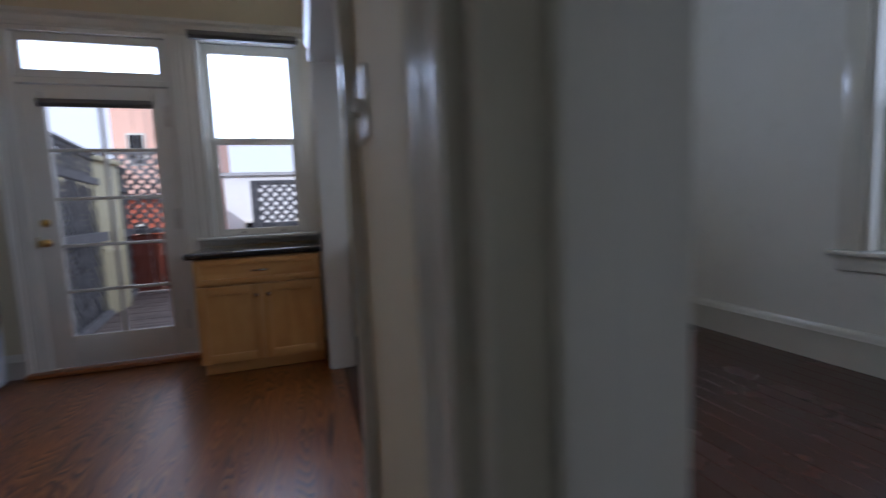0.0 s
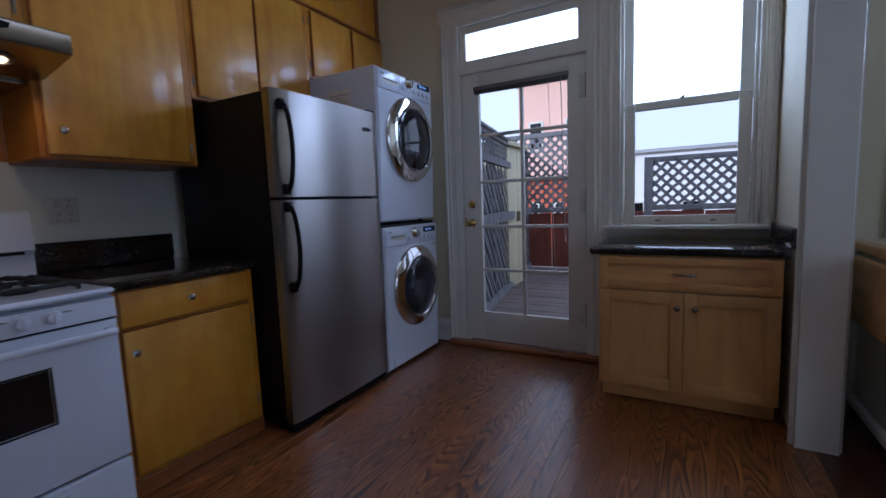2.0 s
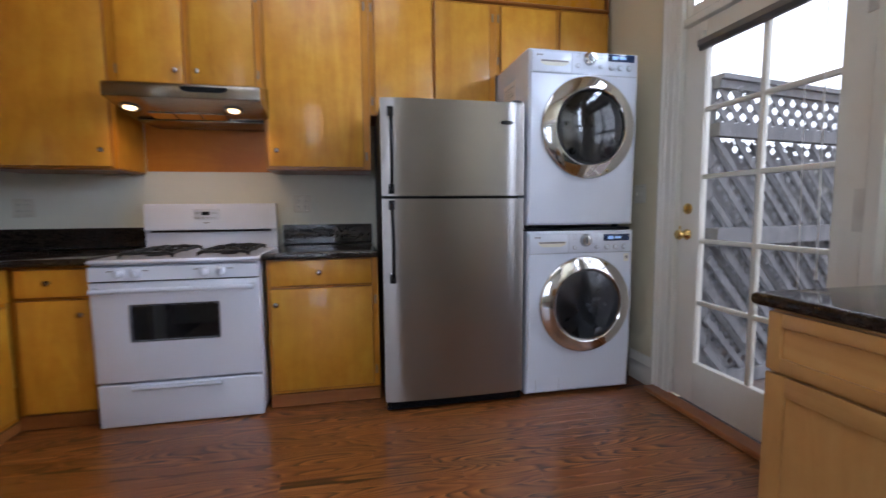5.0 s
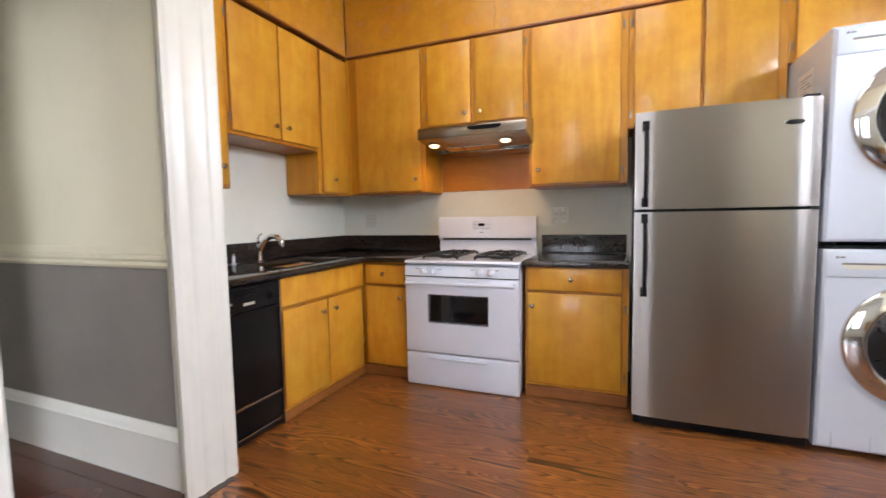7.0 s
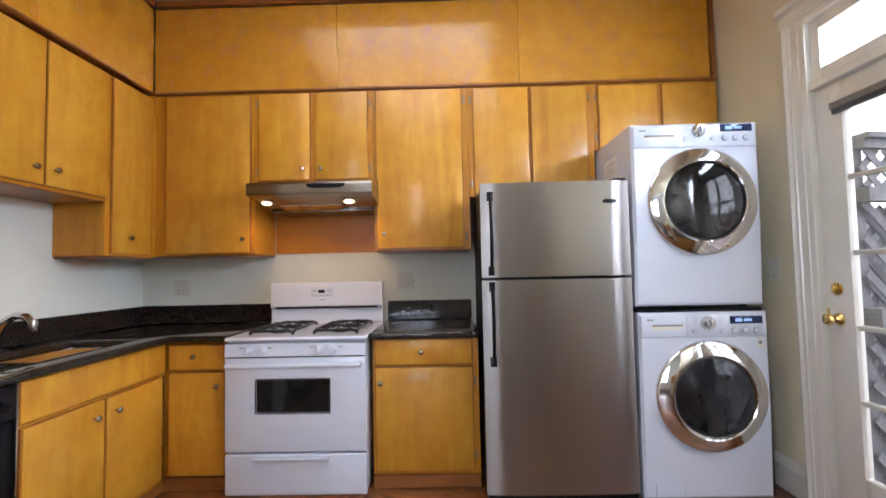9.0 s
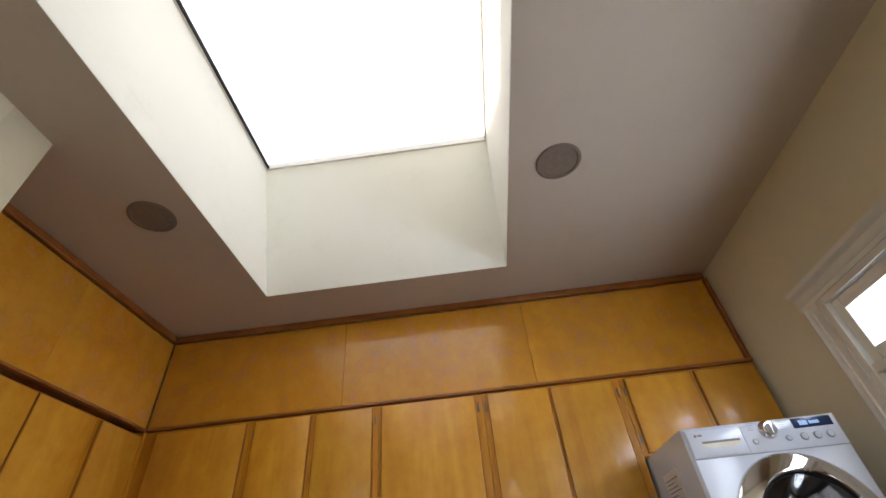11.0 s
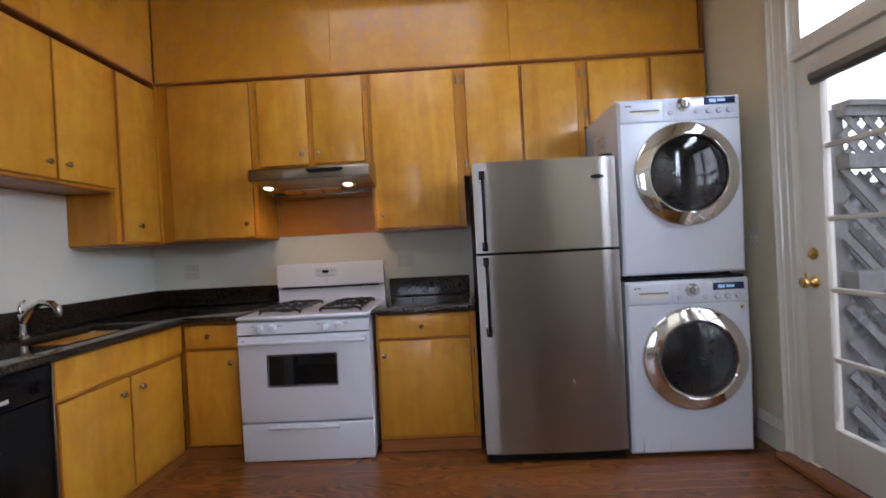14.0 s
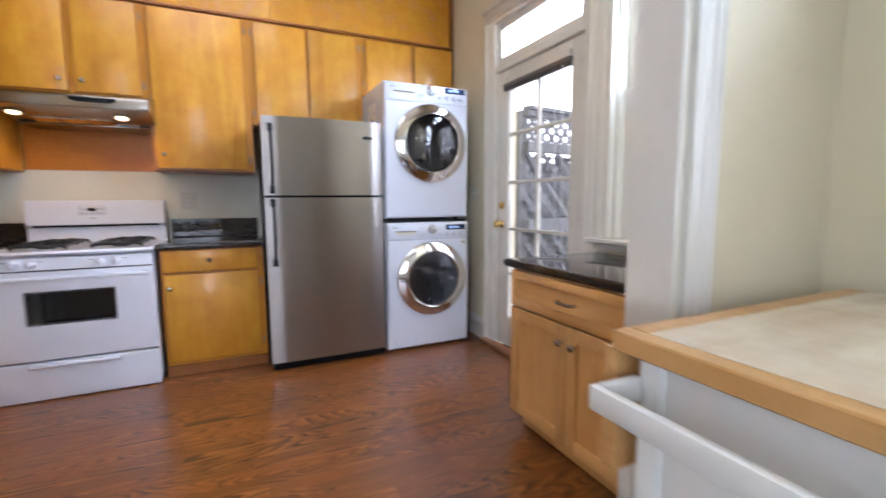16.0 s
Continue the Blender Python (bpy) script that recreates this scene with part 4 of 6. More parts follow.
structure("trim_19", boxes((0.32, 1.962, 0.330, 0.354, 3.055, 3.098, 0.004)), "darktrim", "dark red-brown crown strip at the ceiling", "trim")
structure("trim_20", boxes((0.271, 0.315, 4.088, 4.112, 2.46, 3.054, 0.004)), "darktrim", "dark red-brown corner strip", "trim")
structure("trim_22", boxes((0.295, 0.3515, 0.30, 0.3715, 1.347, 2.426)), "cab_body", "amber maple corner filler between wall cabinets", "trim")
structure("trim_21", boxes((0.0, 0.008, 1.05, 1.83, 1.362, 1.82)), "niche", "orange plywood splash panel behind the hood", "panel")

# base cabinets
def base_unit(y0, y1, fronts, label, front=0.655, z1=0.833, kick=0.075, bottom=0.0):
    """fronts: (kind, y0, y1, z0, z1, knob y, knob z, hinge y)."""
    u = thing("base_cabinet", (front / 2, (y0 + y1) / 2, 0), label, "cabinet", "base cabinets")
    part("body", B(0.03, front - 0.021, y0 + 0.001, y1 - 0.001, kick, z1 - 0.001, 0.002, 1), "cab_body", u)
    ds = [(f[1], f[2], f[3], f[4]) for f in fronts if f[0] == "door"]
    dw = [(f[1], f[2], f[3], f[4]) for f in fronts if f[0] != "door"]
    lo, mid = min(d[2] for d in ds) + 0.012, (max(d[3] for d in ds) + min(d[2] for d in dw)) / 2
    top = max(d[3] for d in dw) - 0.012
    rows = [(front - 0.02, front, y0 + 0.001, y1 - 0.001, kick, lo), (front - 0.02, front, y0 + 0.001, y1 - 0.001, mid - 0.02, mid + 0.02), (front - 0.02, front, y0 + 0.001, y1 - 0.001, top, z1)]
    for group, a, b in ((ds, lo, mid - 0.02), (dw, mid + 0.02, top)):
        e = [y0 + 0.001] + [v for d in sorted(group) for v in (d[0] + 0.012, d[1] - 0.012)] + [y1 - 0.001]
        rows += [(front - 0.02, front, p, q, a, b) for p, q in zip(e[::2], e[1::2])]
    part("face_frame", boxes(*rows), "cab_body", u)
    part("plinth", B(0.04, front + 0.012, y0 + 0.002, y1 - 0.002, 0.002, kick - 0.001, 0.003, 1), "plinth", u, "red-brown stained plinth")
    for kind, a, b, c, d, ky, kz, hy in fronts:
        f = slab(kind if kind == "door" else "drawer_front", front + 0.001, a, b, c, d, u)
        if ky is not None:
            small_knob(front + 0.021, ky, kz, f)
        if hy is not None:
            for z in (c + 0.08, d - 0.08):
                door_hinge(front + 0.002, hy, z, f)
    return u


BASE_LABEL = "amber varnished maple base cabinet"
base_unit(0.66, 1.05, [("drawer", 0.70, 1.022, 0.682, 0.818, 0.851, 0.755, None), ("door", 0.70, 1.022, 0.088, 0.662, 0.985, 0.59, None)], BASE_LABEL + " with one drawer in the corner")
base_unit(1.868, 2.474, [("drawer", 1.888, 2.436, 0.690, 0.828, 2.149, 0.762, None), ("door", 1.888, 2.436, 0.098, 0.672, 1.918, 0.589, 2.455)], BASE_LABEL + " with one drawer between cooker and refrigerator")
south(base_unit, -1.528, -0.662, [("drawer", -1.508, -0.668, 0.665, 0.825, None, None, None), ("door", -1.498, -1.103, 0.082, 0.642, -1.165, 0.572, -1.515), ("door", -1.088, -0.690, 0.082, 0.642, -1.035, 0.572, None)],
      BASE_LABEL + " under the sink with a blind front", front=0.597, kick=0.055)

# worktop with undermount sink
wt = thing("worktop", (0.4, 1.0, 0.835), "dark polished granite worktop in an L round the corner", "worktop")
SKX0, SKX1, SKY0, SKY1 = 0.78, 1.36, 0.22, 0.585


bm = cells((0.003, 0.700, SKX0, SKX1, 1.962), (0.063, SKY0, SKY1, 0.722, 1.052), {(2, 1), (1, 3), (2, 3), (3, 3)}, 0.837, 0.874, 0.014)
part("slab", bm, "granite", wt)
part("backsplash", boxes((0.001, 0.024, 0.087, 1.052, 0.875, 1.003, 0.002)), "granite", wt)
part("backsplash", boxes((0.001, 1.962, KS + 0.001, 0.086, 0.875, 1.003, 0.002)), "granite", wt)
wt2 = thing("worktop", (0.35, 2.17, 0.835), "dark polished granite worktop beside the refrigerator", "worktop")
bm = cells((0.003, 0.702), (1.853, 2.475), set(), 0.837, 0.874, 0.014)
part("slab", bm, "granite", wt2)
part("backsplash", boxes((0.001, 0.024, 1.868, 2.468, 0.875, 1.007, 0.002)), "granite", wt2)

sk = thing("sink", (1.07, 0.4, 0.66), "stainless steel undermount sink basin", "sink")
bm = bmesh.new()
loops = []
for inset, z in ((-0.020, 0.836), (-0.004, 0.835), (0.002, 0.82), (0.012, 0.72), (0.05, 0.692), (0.22, 0.688)):
    x0, x1, y0, y1 = SKX0 + inset, SKX1 - inset, SKY0 + min(inset, 0.16), SKY1 - min(inset, 0.16)
    r, ring = min(0.07, (y1 - y0) / 2.2), []
    for cx, cy, a0 in ((x1 - r, y1 - r, 0), (x0 + r, y1 - r, 90), (x0 + r, y0 + r, 180), (x1 - r, y0 + r, 270)):
        ring += [bm.verts.new((cx + r * math.cos(radians(a0 + 18 * i)), cy + r * math.sin(radians(a0 + 18 * i)), z)) for i in range(6)]
    loops.append(ring)
for a, b in zip(loops, loops[1:]):
    for i in range(len(a)):
        bm.faces.new((a[i], a[(i + 1) % len(a)], b[(i + 1) % len(a)], b[i]))
bm.faces.new(loops[-1])
part("basin", bm, "basin", sk)
part("drain", L([(0, 0.0), (0.04, 0.0), (0.042, 0.004), (0.03, 0.005), (0.028, 0.002), (0, 0.002)], (1.07, 0.40, 0.689), 'z', 20), "chrome", sk)
fa = thing("faucet", (1.13, 0.155, 0.875), "chrome pull-out faucet with a short curved spout", "faucet")
part("base", L([(0, 0), (0.028, 0), (0.028, 0.008), (0.021, 0.014), (0.018, 0.06), (0.021, 0.10), (0.016, 0.118), (0, 0.12)], (1.13, 0.155, 0.8745), 'z', 20), "chrome", fa)
part("spout", sweep(bmesh.new(), [(1.13, 0.16, 0.95), (1.128, 0.20, 1.015), (1.126, 0.26, 1.048), (1.124, 0.31, 1.040), (1.123, 0.335, 1.01)], 0.018, 0.019, 12, (1, 0, 0)), "chrome", fa)
part("spray_head", L([(0, 0), (0.017, 0), (0.020, 0.012), (0.018, 0.04), (0.014, 0.055), (0, 0.058)], (1.122, 0.339, 0.972), 'z', 16), "nickel", fa)
part("lever", sweep(bmesh.new(), [(1.13, 0.150, 0.99), (1.132, 0.145, 1.03), (1.14, 0.165, 1.055), (1.15, 0.195, 1.062)], 0.008, 0.006, 8, (1, 0, 0)), "chrome", fa)
sd = thing("soap_dispenser", (1.345, 0.15, 0.875), "small chrome soap dispenser stub beside the sink", "dispenser")
part("stem", L([(0, 0), (0.017, 0), (0.017, 0.006), (0.010, 0.01), (0.010, 0.055), (0, 0.056)], (1.345, 0.15, 0.8745), 'z', 16), "enamel", sd)
part("cap", L([(0, 0), (0.013, 0), (0.013, 0.014), (0, 0.016)], (1.345, 0.15, 0.931), 'z', 16), "chrome", sd)

# dishwasher
dw = thing("dishwasher", (1.76, 0.38, 0), "black slimline dishwasher with a chrome strip, shut", "dishwasher")
part("tub", B(1.534, 1.960, 0.08, 0.648, 0.006, 0.832, 0.003), "black", dw)
part("door", B(1.537, 1.956, 0.650, 0.682, 0.222, 0.692, 0.004), "blackgloss", dw, "gloss black door panel")
cp = part("control_panel", B(1.537, 1.956, 0.650, 0.690, 0.698, 0.828, 0.006), "black", dw)
part("dial", L([(0, 0), (0.030, 0), (0.030, 0.006), (0.022, 0.008), (0.020, 0.02), (0, 0.022)], m=Matrix.Translation((1.60, 0.691, 0.755)) @ axis_matrix('y')), "black", cp)
part("badge", boxes((1.715, 1.785, 0.6895, 0.6925, 0.728, 0.742)), "plate", cp, "small pale badge")
part("latch_recess", B(1.68, 1.84, 0.688, 0.693, 0.775, 0.815, 0.002), "blackgloss", cp)
for i in range(4):
    part("button", B(1.855 + i * 0.022, 1.870 + i * 0.022, 0.689, 0.694, 0.744, 0.752, 0.001, 1), "greyplastic", cp)
part("strip", B(1.537, 1.956, 0.650, 0.688, 0.204, 0.220, 0.006, 3), "nickel", dw, "bright metal strip")
part("kick_panel", B(1.537, 1.956, 0.640, 0.676, 0.062, 0.204, 0.004), "blackgloss", dw)
part("toe_plate", B(1.537, 1.956, 0.60, 0.632, 0.006, 0.048, 0.002), "black", dw)
part("toe_strip", B(1.537, 1.956, 0.640, 0.682, 0.049, 0.060, 0.004), "nickel", dw, "lower bright metal strip")
part("edge_strip", B(1.530, 1.5365, 0.648, 0.690, 0.01, 0.832, 0.001, 1), "oldmetal", dw)

# ---------------------------------------------------------------- gas range
def holed_panel(x0, x1, y0, y1, z0, z1, a0, a1, c0, c1):
    """A slab across x with a rectangular hole, one closed mesh with softened outer front edges."""
    bm = bmesh.new()
    e = 0.006
    loops = []
    for x, u in ((x0, (a0, a1, c0, c1)), (x0, (y0, y1, z0, z1)), (x1 - e, (y0, y1, z0, z1)), (x1 - e * 0.3, (y0 + e * 0.3, y1 - e * 0.3, z0 + e * 0.3, z1 - e * 0.3)), (x1, (y0 + e, y1 - e, z0 + e, z1 - e)), (x1, (a0, a1, c0, c1))):
        loops.append([bm.verts.new((x, p, q)) for p, q in ((u[0], u[2]), (u[1], u[2]), (u[1], u[3]), (u[0], u[3]))])
    for a, b in zip(loops, loops[1:] + loops[:1]):
        for i in range(4):
            bm.faces.new((a[i], a[(i + 1) % 4], b[(i + 1) % 4], b[i]))
    return bm


RANGE = Matrix(((1, 0, 0, -0.070), (0, 1.0355, 0, 1.058 - 1.098 * 1.0355), (0, 0, 1.0226, -0.0106 - 0.029 * 1.0226), (0, 0, 0, 1)))
PLACE.append(RANGE)
st = thing("gas_range", (0.48, 1.478, 0), "white enamel gas range with black grates and dark oven window", "stove")
SY_A, SY_B = 1.098, 1.858
part("body", B(0.14, 0.775, SY_A + 0.004, SY_B - 0.004, 0.048, 0.862, 0.004), "enamel", st)
part("drawer", B(0.776, 0.810, SY_A, SY_B, 0.045, 0.262, 0.008, 3), "enamel", st)
part("drawer_handle", P([(0.811, 0.252), (0.832, 0.250), (0.834, 0.240), (0.824, 0.232), (0.818, 0.238), (0.811, 0.238)], 'y', 1.256, 1.664), "enamel", st)
od = part("oven_door", holed_panel(0.776, 0.811, SY_A, SY_B, 0.274, 0.776, 1.268, 1.660, 0.482, 0.656), "enamel", st)
part("window_trim", boxes((0.806, 0.8125, 1.260, 1.668, 0.474, 0.482, 0.002), (0.806, 0.8125, 1.260, 1.668, 0.656, 0.664, 0.002), (0.806, 0.8125, 1.260, 1.268, 0.482, 0.656, 0.002), (0.806, 0.8125, 1.660, 1.668, 0.482, 0.656, 0.002)), "darkglass", od)
part("window_glass", boxes((0.800, 0.805, 1.264, 1.664, 0.478, 0.660)), "darkglass", od, "dark oven window glass")
# black strips paint the dark of the gaps below and above the oven door
part("gap_seal", B(0.7752, 0.7775, SY_A + 0.006, SY_B - 0.006, 0.263, 0.273, 0), "black", st)
part("gap_seal", B(0.7752, 0.806, SY_A + 0.004, SY_B - 0.004, 0.7765, 0.7835, 0), "black", st)
hb = part("handle", sweep(bmesh.new(), [(0.848, 1.118, 0.738), (0.852, 1.20, 0.740), (0.853, 1.478, 0.740), (0.852, 1.76, 0.740), (0.848, 1.84, 0.738)], 0.010, 0.013, 10), "enamel", od, "white bar handle")
for y in (1.130, 1.826):
    part("bracket", B(0.811, 0.850, y - 0.012, y + 0.012, 0.728, 0.752, 0.005), "enamel", hb)
pn = part("control_panel", P([(0.776, 0.784), (0.815, 0.784), (0.808, 0.850), (0.776, 0.858)], 'y', SY_A, SY_B), "enamel", st)
for y in (1.231, 1.307, 1.61, 1.684):
    kn = part("knob", L([(0, 0), (0.024, 0), (0.024, 0.006), (0.019, 0.009), (0.017, 0.024), (0.012, 0.027), (0, 0.027)], m=Matrix.Translation((0.811, y, 0.820)) @ axis_matrix('x'), seg=20), "enamel", pn, "white burner knob")
    part("pointer", B(0.832, 0.843, y - 0.003, y + 0.003, 0.804, 0.836, 0.002), "enamel", kn)
for y in (1.19, 1.345, 1.57, 1.725):
    part("printed_mark", boxes((0.8105, 0.8125, y - 0.012, y + 0.012, 0.829, 0.833)), "ink", pn)
ct = part("cooktop", boxes((0.135, 0.818, SY_A - 0.006, SY_B + 0.006, 0.864, 0.886, 0.010)), "enamel", st)


def grate(y0, y1):
    """A cast iron grate over two burners: outer rim, cross bars and raised fingers on feet."""
    bm = bmesh.new()
    x0, x1, z = 0.27, 0.72, 0.914
    yc = (y0 + y1) / 2
    for a, b in (((x0, y0), (x1, y0)), ((x0, y1), (x1, y1)), ((x0, y0), (x0, y1)), ((x1, y0), (x1, y1)), (((x0 + x1) / 2, y0), ((x0 + x1) / 2, y1))):
        n = 10
        sweep(bm, [(a[0] + (b[0] - a[0]) * i / n, a[1] + (b[1] - a[1]) * i / n, z - (0.014 if i in (0, n) else 0.005)) for i in range(n + 1)], 0.008, 0.0085, 6)
    for xc in (x0 + (x1 - x0) * 0.25, x0 + (x1 - x0) * 0.75):
        for k in range(4):
            a = radians(45 + 90 * k)
            d = Vector((math.cos(a), math.sin(a), 0))
            p = Vector((xc, yc, z))
            sweep(bm, [p + d * 0.035 + Vector((0, 0, 0.004)), p + d * 0.07 + Vector((0, 0, 0.006)), p + d * 0.115 + Vector((0, 0, -0.006)), p + d * 0.13 + Vector((0, 0, -0.012))], 0.0055, 0.0075, 6)
        for sx, sy in ((0.10, 0), (-0.10, 0), (0, 0.11), (0, -0.11)):
            sweep(bm, [(xc + sx * 0.35, yc + sy * 0.35, z + 0.004), (xc + sx, yc + sy, z - 0.004)], 0.0055, 0.0075, 6)
    for x in (x0, x1):
        for y in (y0, y1):
            rod(bm, (x, y, 0.8865), (x, y, z - 0.006), 0.006, 8)
    return bm


for a, b in ((1.195, 1.435), (1.555, 1.795)):
    part("grate", grate(a, b), "iron", st, "black cast iron double grate")
    for x in (0.3825, 0.6075):
        bn = part("burner", L([(0, 0), (0.045, 0), (0.045, 0.006), (0.034, 0.010), (0.034, 0.016), (0, 0.018)], (x, (a + b) / 2, 0.8865), 'z', 20), "iron", st)
bg = part("backguard", P([(0.135, 0.886), (0.180, 0.886), (0.176, 0.985), (0.196, 1.006), (0.186, 1.150), (0.172, 1.166), (0.135, 1.166)], 'y', 1.100, 1.856), "enamel", st)
part("vent_slot", boxes((0.172, 0.1985, 1.135, 1.822, 0.9895, 1.0025)), "black", bg)
part("panel_outline", B(0.186, 0.1915, 1.3765, 1.5235, 1.0635, 1.1315, 0.001, 1), "greyplastic", bg)
cl = part("clock_panel", B(0.186, 0.1925, 1.378, 1.522, 1.065, 1.130, 0.001, 1), "enamel", bg)
part("display", B(0.192, 0.1955, 1.422, 1.468, 1.094, 1.116, 0.001, 1), "black", cl)
for y in (1.392, 1.405, 1.485, 1.502):
    for z in (1.078, 1.108):
        part("button", B(0.192, 0.1955, y - 0.004, y + 0.004, z - 0.005, z + 0.005, 0.001, 1), "greyplastic", cl)
for y in (1.425, 1.445, 1.465):
    part("button", B(0.192, 0.1955, y - 0.004, y + 0.004, 1.073, 1.083, 0.001, 1), "greyplastic", cl)
part("badge", boxes((0.191, 0.1945, 1.433, 1.463, 1.044, 1.049)), "ink", bg)
for x in (0.20, 0.74):
    for y in (1.14, 1.81):
        part("foot", L([(0, 0), (0.016, 0), (0.014, 0.0072), (0, 0.0072)], (x, y, 0.0402), 'z', 10), "black", st)

PLACE.pop()

# ---------------------------------------------------------------- range hood
hd = thing("range_hood", (0.3, 1.495, 1.69), "stainless range hood with two lit bulbs", "range hood")
HY0, HY1 = 1.112, 1.866
bm = P([(0.01, 1.640), (0.01, 1.818), (0.36, 1.818), (0.50, 1.782), (0.588, 1.770), (0.600, 1.764), (0.606, 1.752), (0.606, 1.700), (0.601, 1.692), (0.592, 1.690), (0.30, 1.640)], 'y', HY0, HY1)
part("shell", bm, "steel_h", hd)
vs = part("switch_slot", P([(1.475, 1.752), (1.705, 1.752), (1.701, 1.736), (1.672, 1.725), (1.508, 1.725), (1.479, 1.736)], 'x', 0.6035, 0.6085), "black", hd, "black curved switch recess")
part("slider", B(0.608, 0.611, 1.53, 1.55, 1.738, 1.746, 0.001, 1), "black", vs)


def under(x):
    """Height of the hood's sloping underside."""
    return 1.640 + max(x - 0.30, 0.0) * 0.050 / 0.292


for y in (1.30, 1.435, 1.57):
    part("filter", P([(0.315, under(0.315) - 0.001), (0.40, under(0.40) - 0.001), (0.40, under(0.40) - 0.005), (0.315, under(0.315) - 0.005)], 'y', y - 0.062, y + 0.062), "chrome", hd, "bright grease filter strip")
part("rear_lip", B(0.012, 0.30, HY0 + 0.03, HY1 - 0.03, 1.630, 1.639, 0.003), "steel_h", hd)
for y in (1.18, 1.70):
    lh = part("lamp_holder", L([(0, 0.0), (0.048, 0.0), (0.048, 0.006), (0.040, 0.008), (0.038, 0.003), (0, 0.003)], m=Matrix.Translation((0.47, y, under(0.47) - 0.001)) @ Matrix.Rotation(math.pi - 0.17, 4, 'Y')), "steel", hd)
    part("bulb", L([(0, 0.003), (0.030, 0.003), (0.026, 0.009), (0.012, 0.013), (0, 0.014)], m=Matrix.Translation((0.47, y, under(0.47) - 0.002)) @ Matrix.Rotation(math.pi - 0.17, 4, 'Y')), "bulb", lh, "glowing warm bulb")

# ---------------------------------------------------------------- refrigerator
fg = thing("refrigerator", (0.5, 2.88, 0), "stainless top-freezer refrigerator with black sides and handles", "refrigerator")
FY0, FY1 = 2.492, 3.276
part("cabinet", B(0.10, 0.795, FY0 + 0.006, FY1 - 0.006, 0.03, 1.668, 0.005), "fridge_side", fg, "black textured cabinet")


def fridge_door(z0, z1):
    """Door skin with a slight outward bow and rounded vertical edges."""
    n, outl = 14, []
    for i in range(n + 1):
        f = i / n
        y = FY0 + (FY1 - FY0) * f
        edge = min(f, 1 - f) * (FY1 - FY0)
        r = 0.011
        x = 0.868 + 0.006 * math.sin(math.pi * f) - (r - math.sqrt(max(r * r - max(r - edge, 0) ** 2, 0)))
        outl.append((x, y))
    outl = [(0.812, FY0), *outl, (0.812, FY1)]
    bm = P(outl, 'z', z0, z1)
    return bm


for nm, z0, z1 in (("freezer_door", 1.176, 1.676), ("fridge_door", 0.058, 1.160)):
    d = part(nm, fridge_door(z0, z1), "steel", fg)
    part("gasket", B(0.797, 0.811, FY0 + 0.012, FY1 - 0.012, z0 + 0.006, z1 - 0.006, 0.003), "rubber", d)
    a, b = (1.186, 1.628) if nm == "freezer_door" else (0.715, 1.152)
    bow = [(0.9 + 0.036 * math.sin(math.pi * min(max(i / 12, 0.0), 1.0)) ** 0.6, FY0 + 0.048, a + 0.03 + (b - a - 0.06) * i / 12) for i in range(13)]
    hn = part("handle", sweep(bmesh.new(), [(0.876, FY0 + 0.048, a + 0.012), *bow, (0.876, FY0 + 0.048, b - 0.012)], 0.013, 0.009, 10, (0, 1, 0)), "black", d, "black bowed bar handle")
    for z in (a, b - 0.05):
        part("mount", B(0.866, 0.892, FY0 + 0.032, FY0 + 0.064, z, z + 0.05, 0.004), "black", hn)
    zz = a + 0.052 if nm == "fridge_door" else b - 0.062
    part("ring", B(0.872, 0.906, FY0 + 0.031, FY0 + 0.065, zz, zz + 0.007, 0.002), "chrome", hn)
bdg = L([(0, 0), (1, 0), (1, 0.5), (0.9, 1), (0, 1)], m=Matrix.Translation((0.872, 3.17, 1.566)) @ axis_matrix('x') @ Matrix.Diagonal((0.013, 0.040, 0.004, 1)), seg=28)
bd1 = part("badge", bdg, "chrome", fg, "small black oval badge with chrome rim")
part("badge_face", L([(0, 0), (1, 0), (0.9, 1), (0, 1)], m=Matrix.Translation((0.8755, 3.17, 1.566)) @ axis_matrix('x') @ Matrix.Diagonal((0.0118, 0.0385, 0.0015, 1)), seg=28), "black", bd1)
part("kick_grille", boxes((0.74, 0.850, FY0 + 0.006, FY1 - 0.006, 0.010, 0.056, 0.003), *[(0.850, 0.856, FY0 + 0.03, FY1 - 0.03, 0.018 + i * 0.009, 0.022 + i * 0.009) for i in range(4)]), "black", fg)
part("hinge_cover", B(0.78, 0.86, FY1 - 0.07, FY1 - 0.01, 1.677, 1.690, 0.004), "fridge_side", fg)
for y in (FY0 + 0.08, FY1 - 0.08):
    part("roller", L([(0, -0.012), (0.018, -0.012), (0.018, 0.012), (0, 0.012)], (0.78, y, 0.0195), 'y', 14), "black", fg)

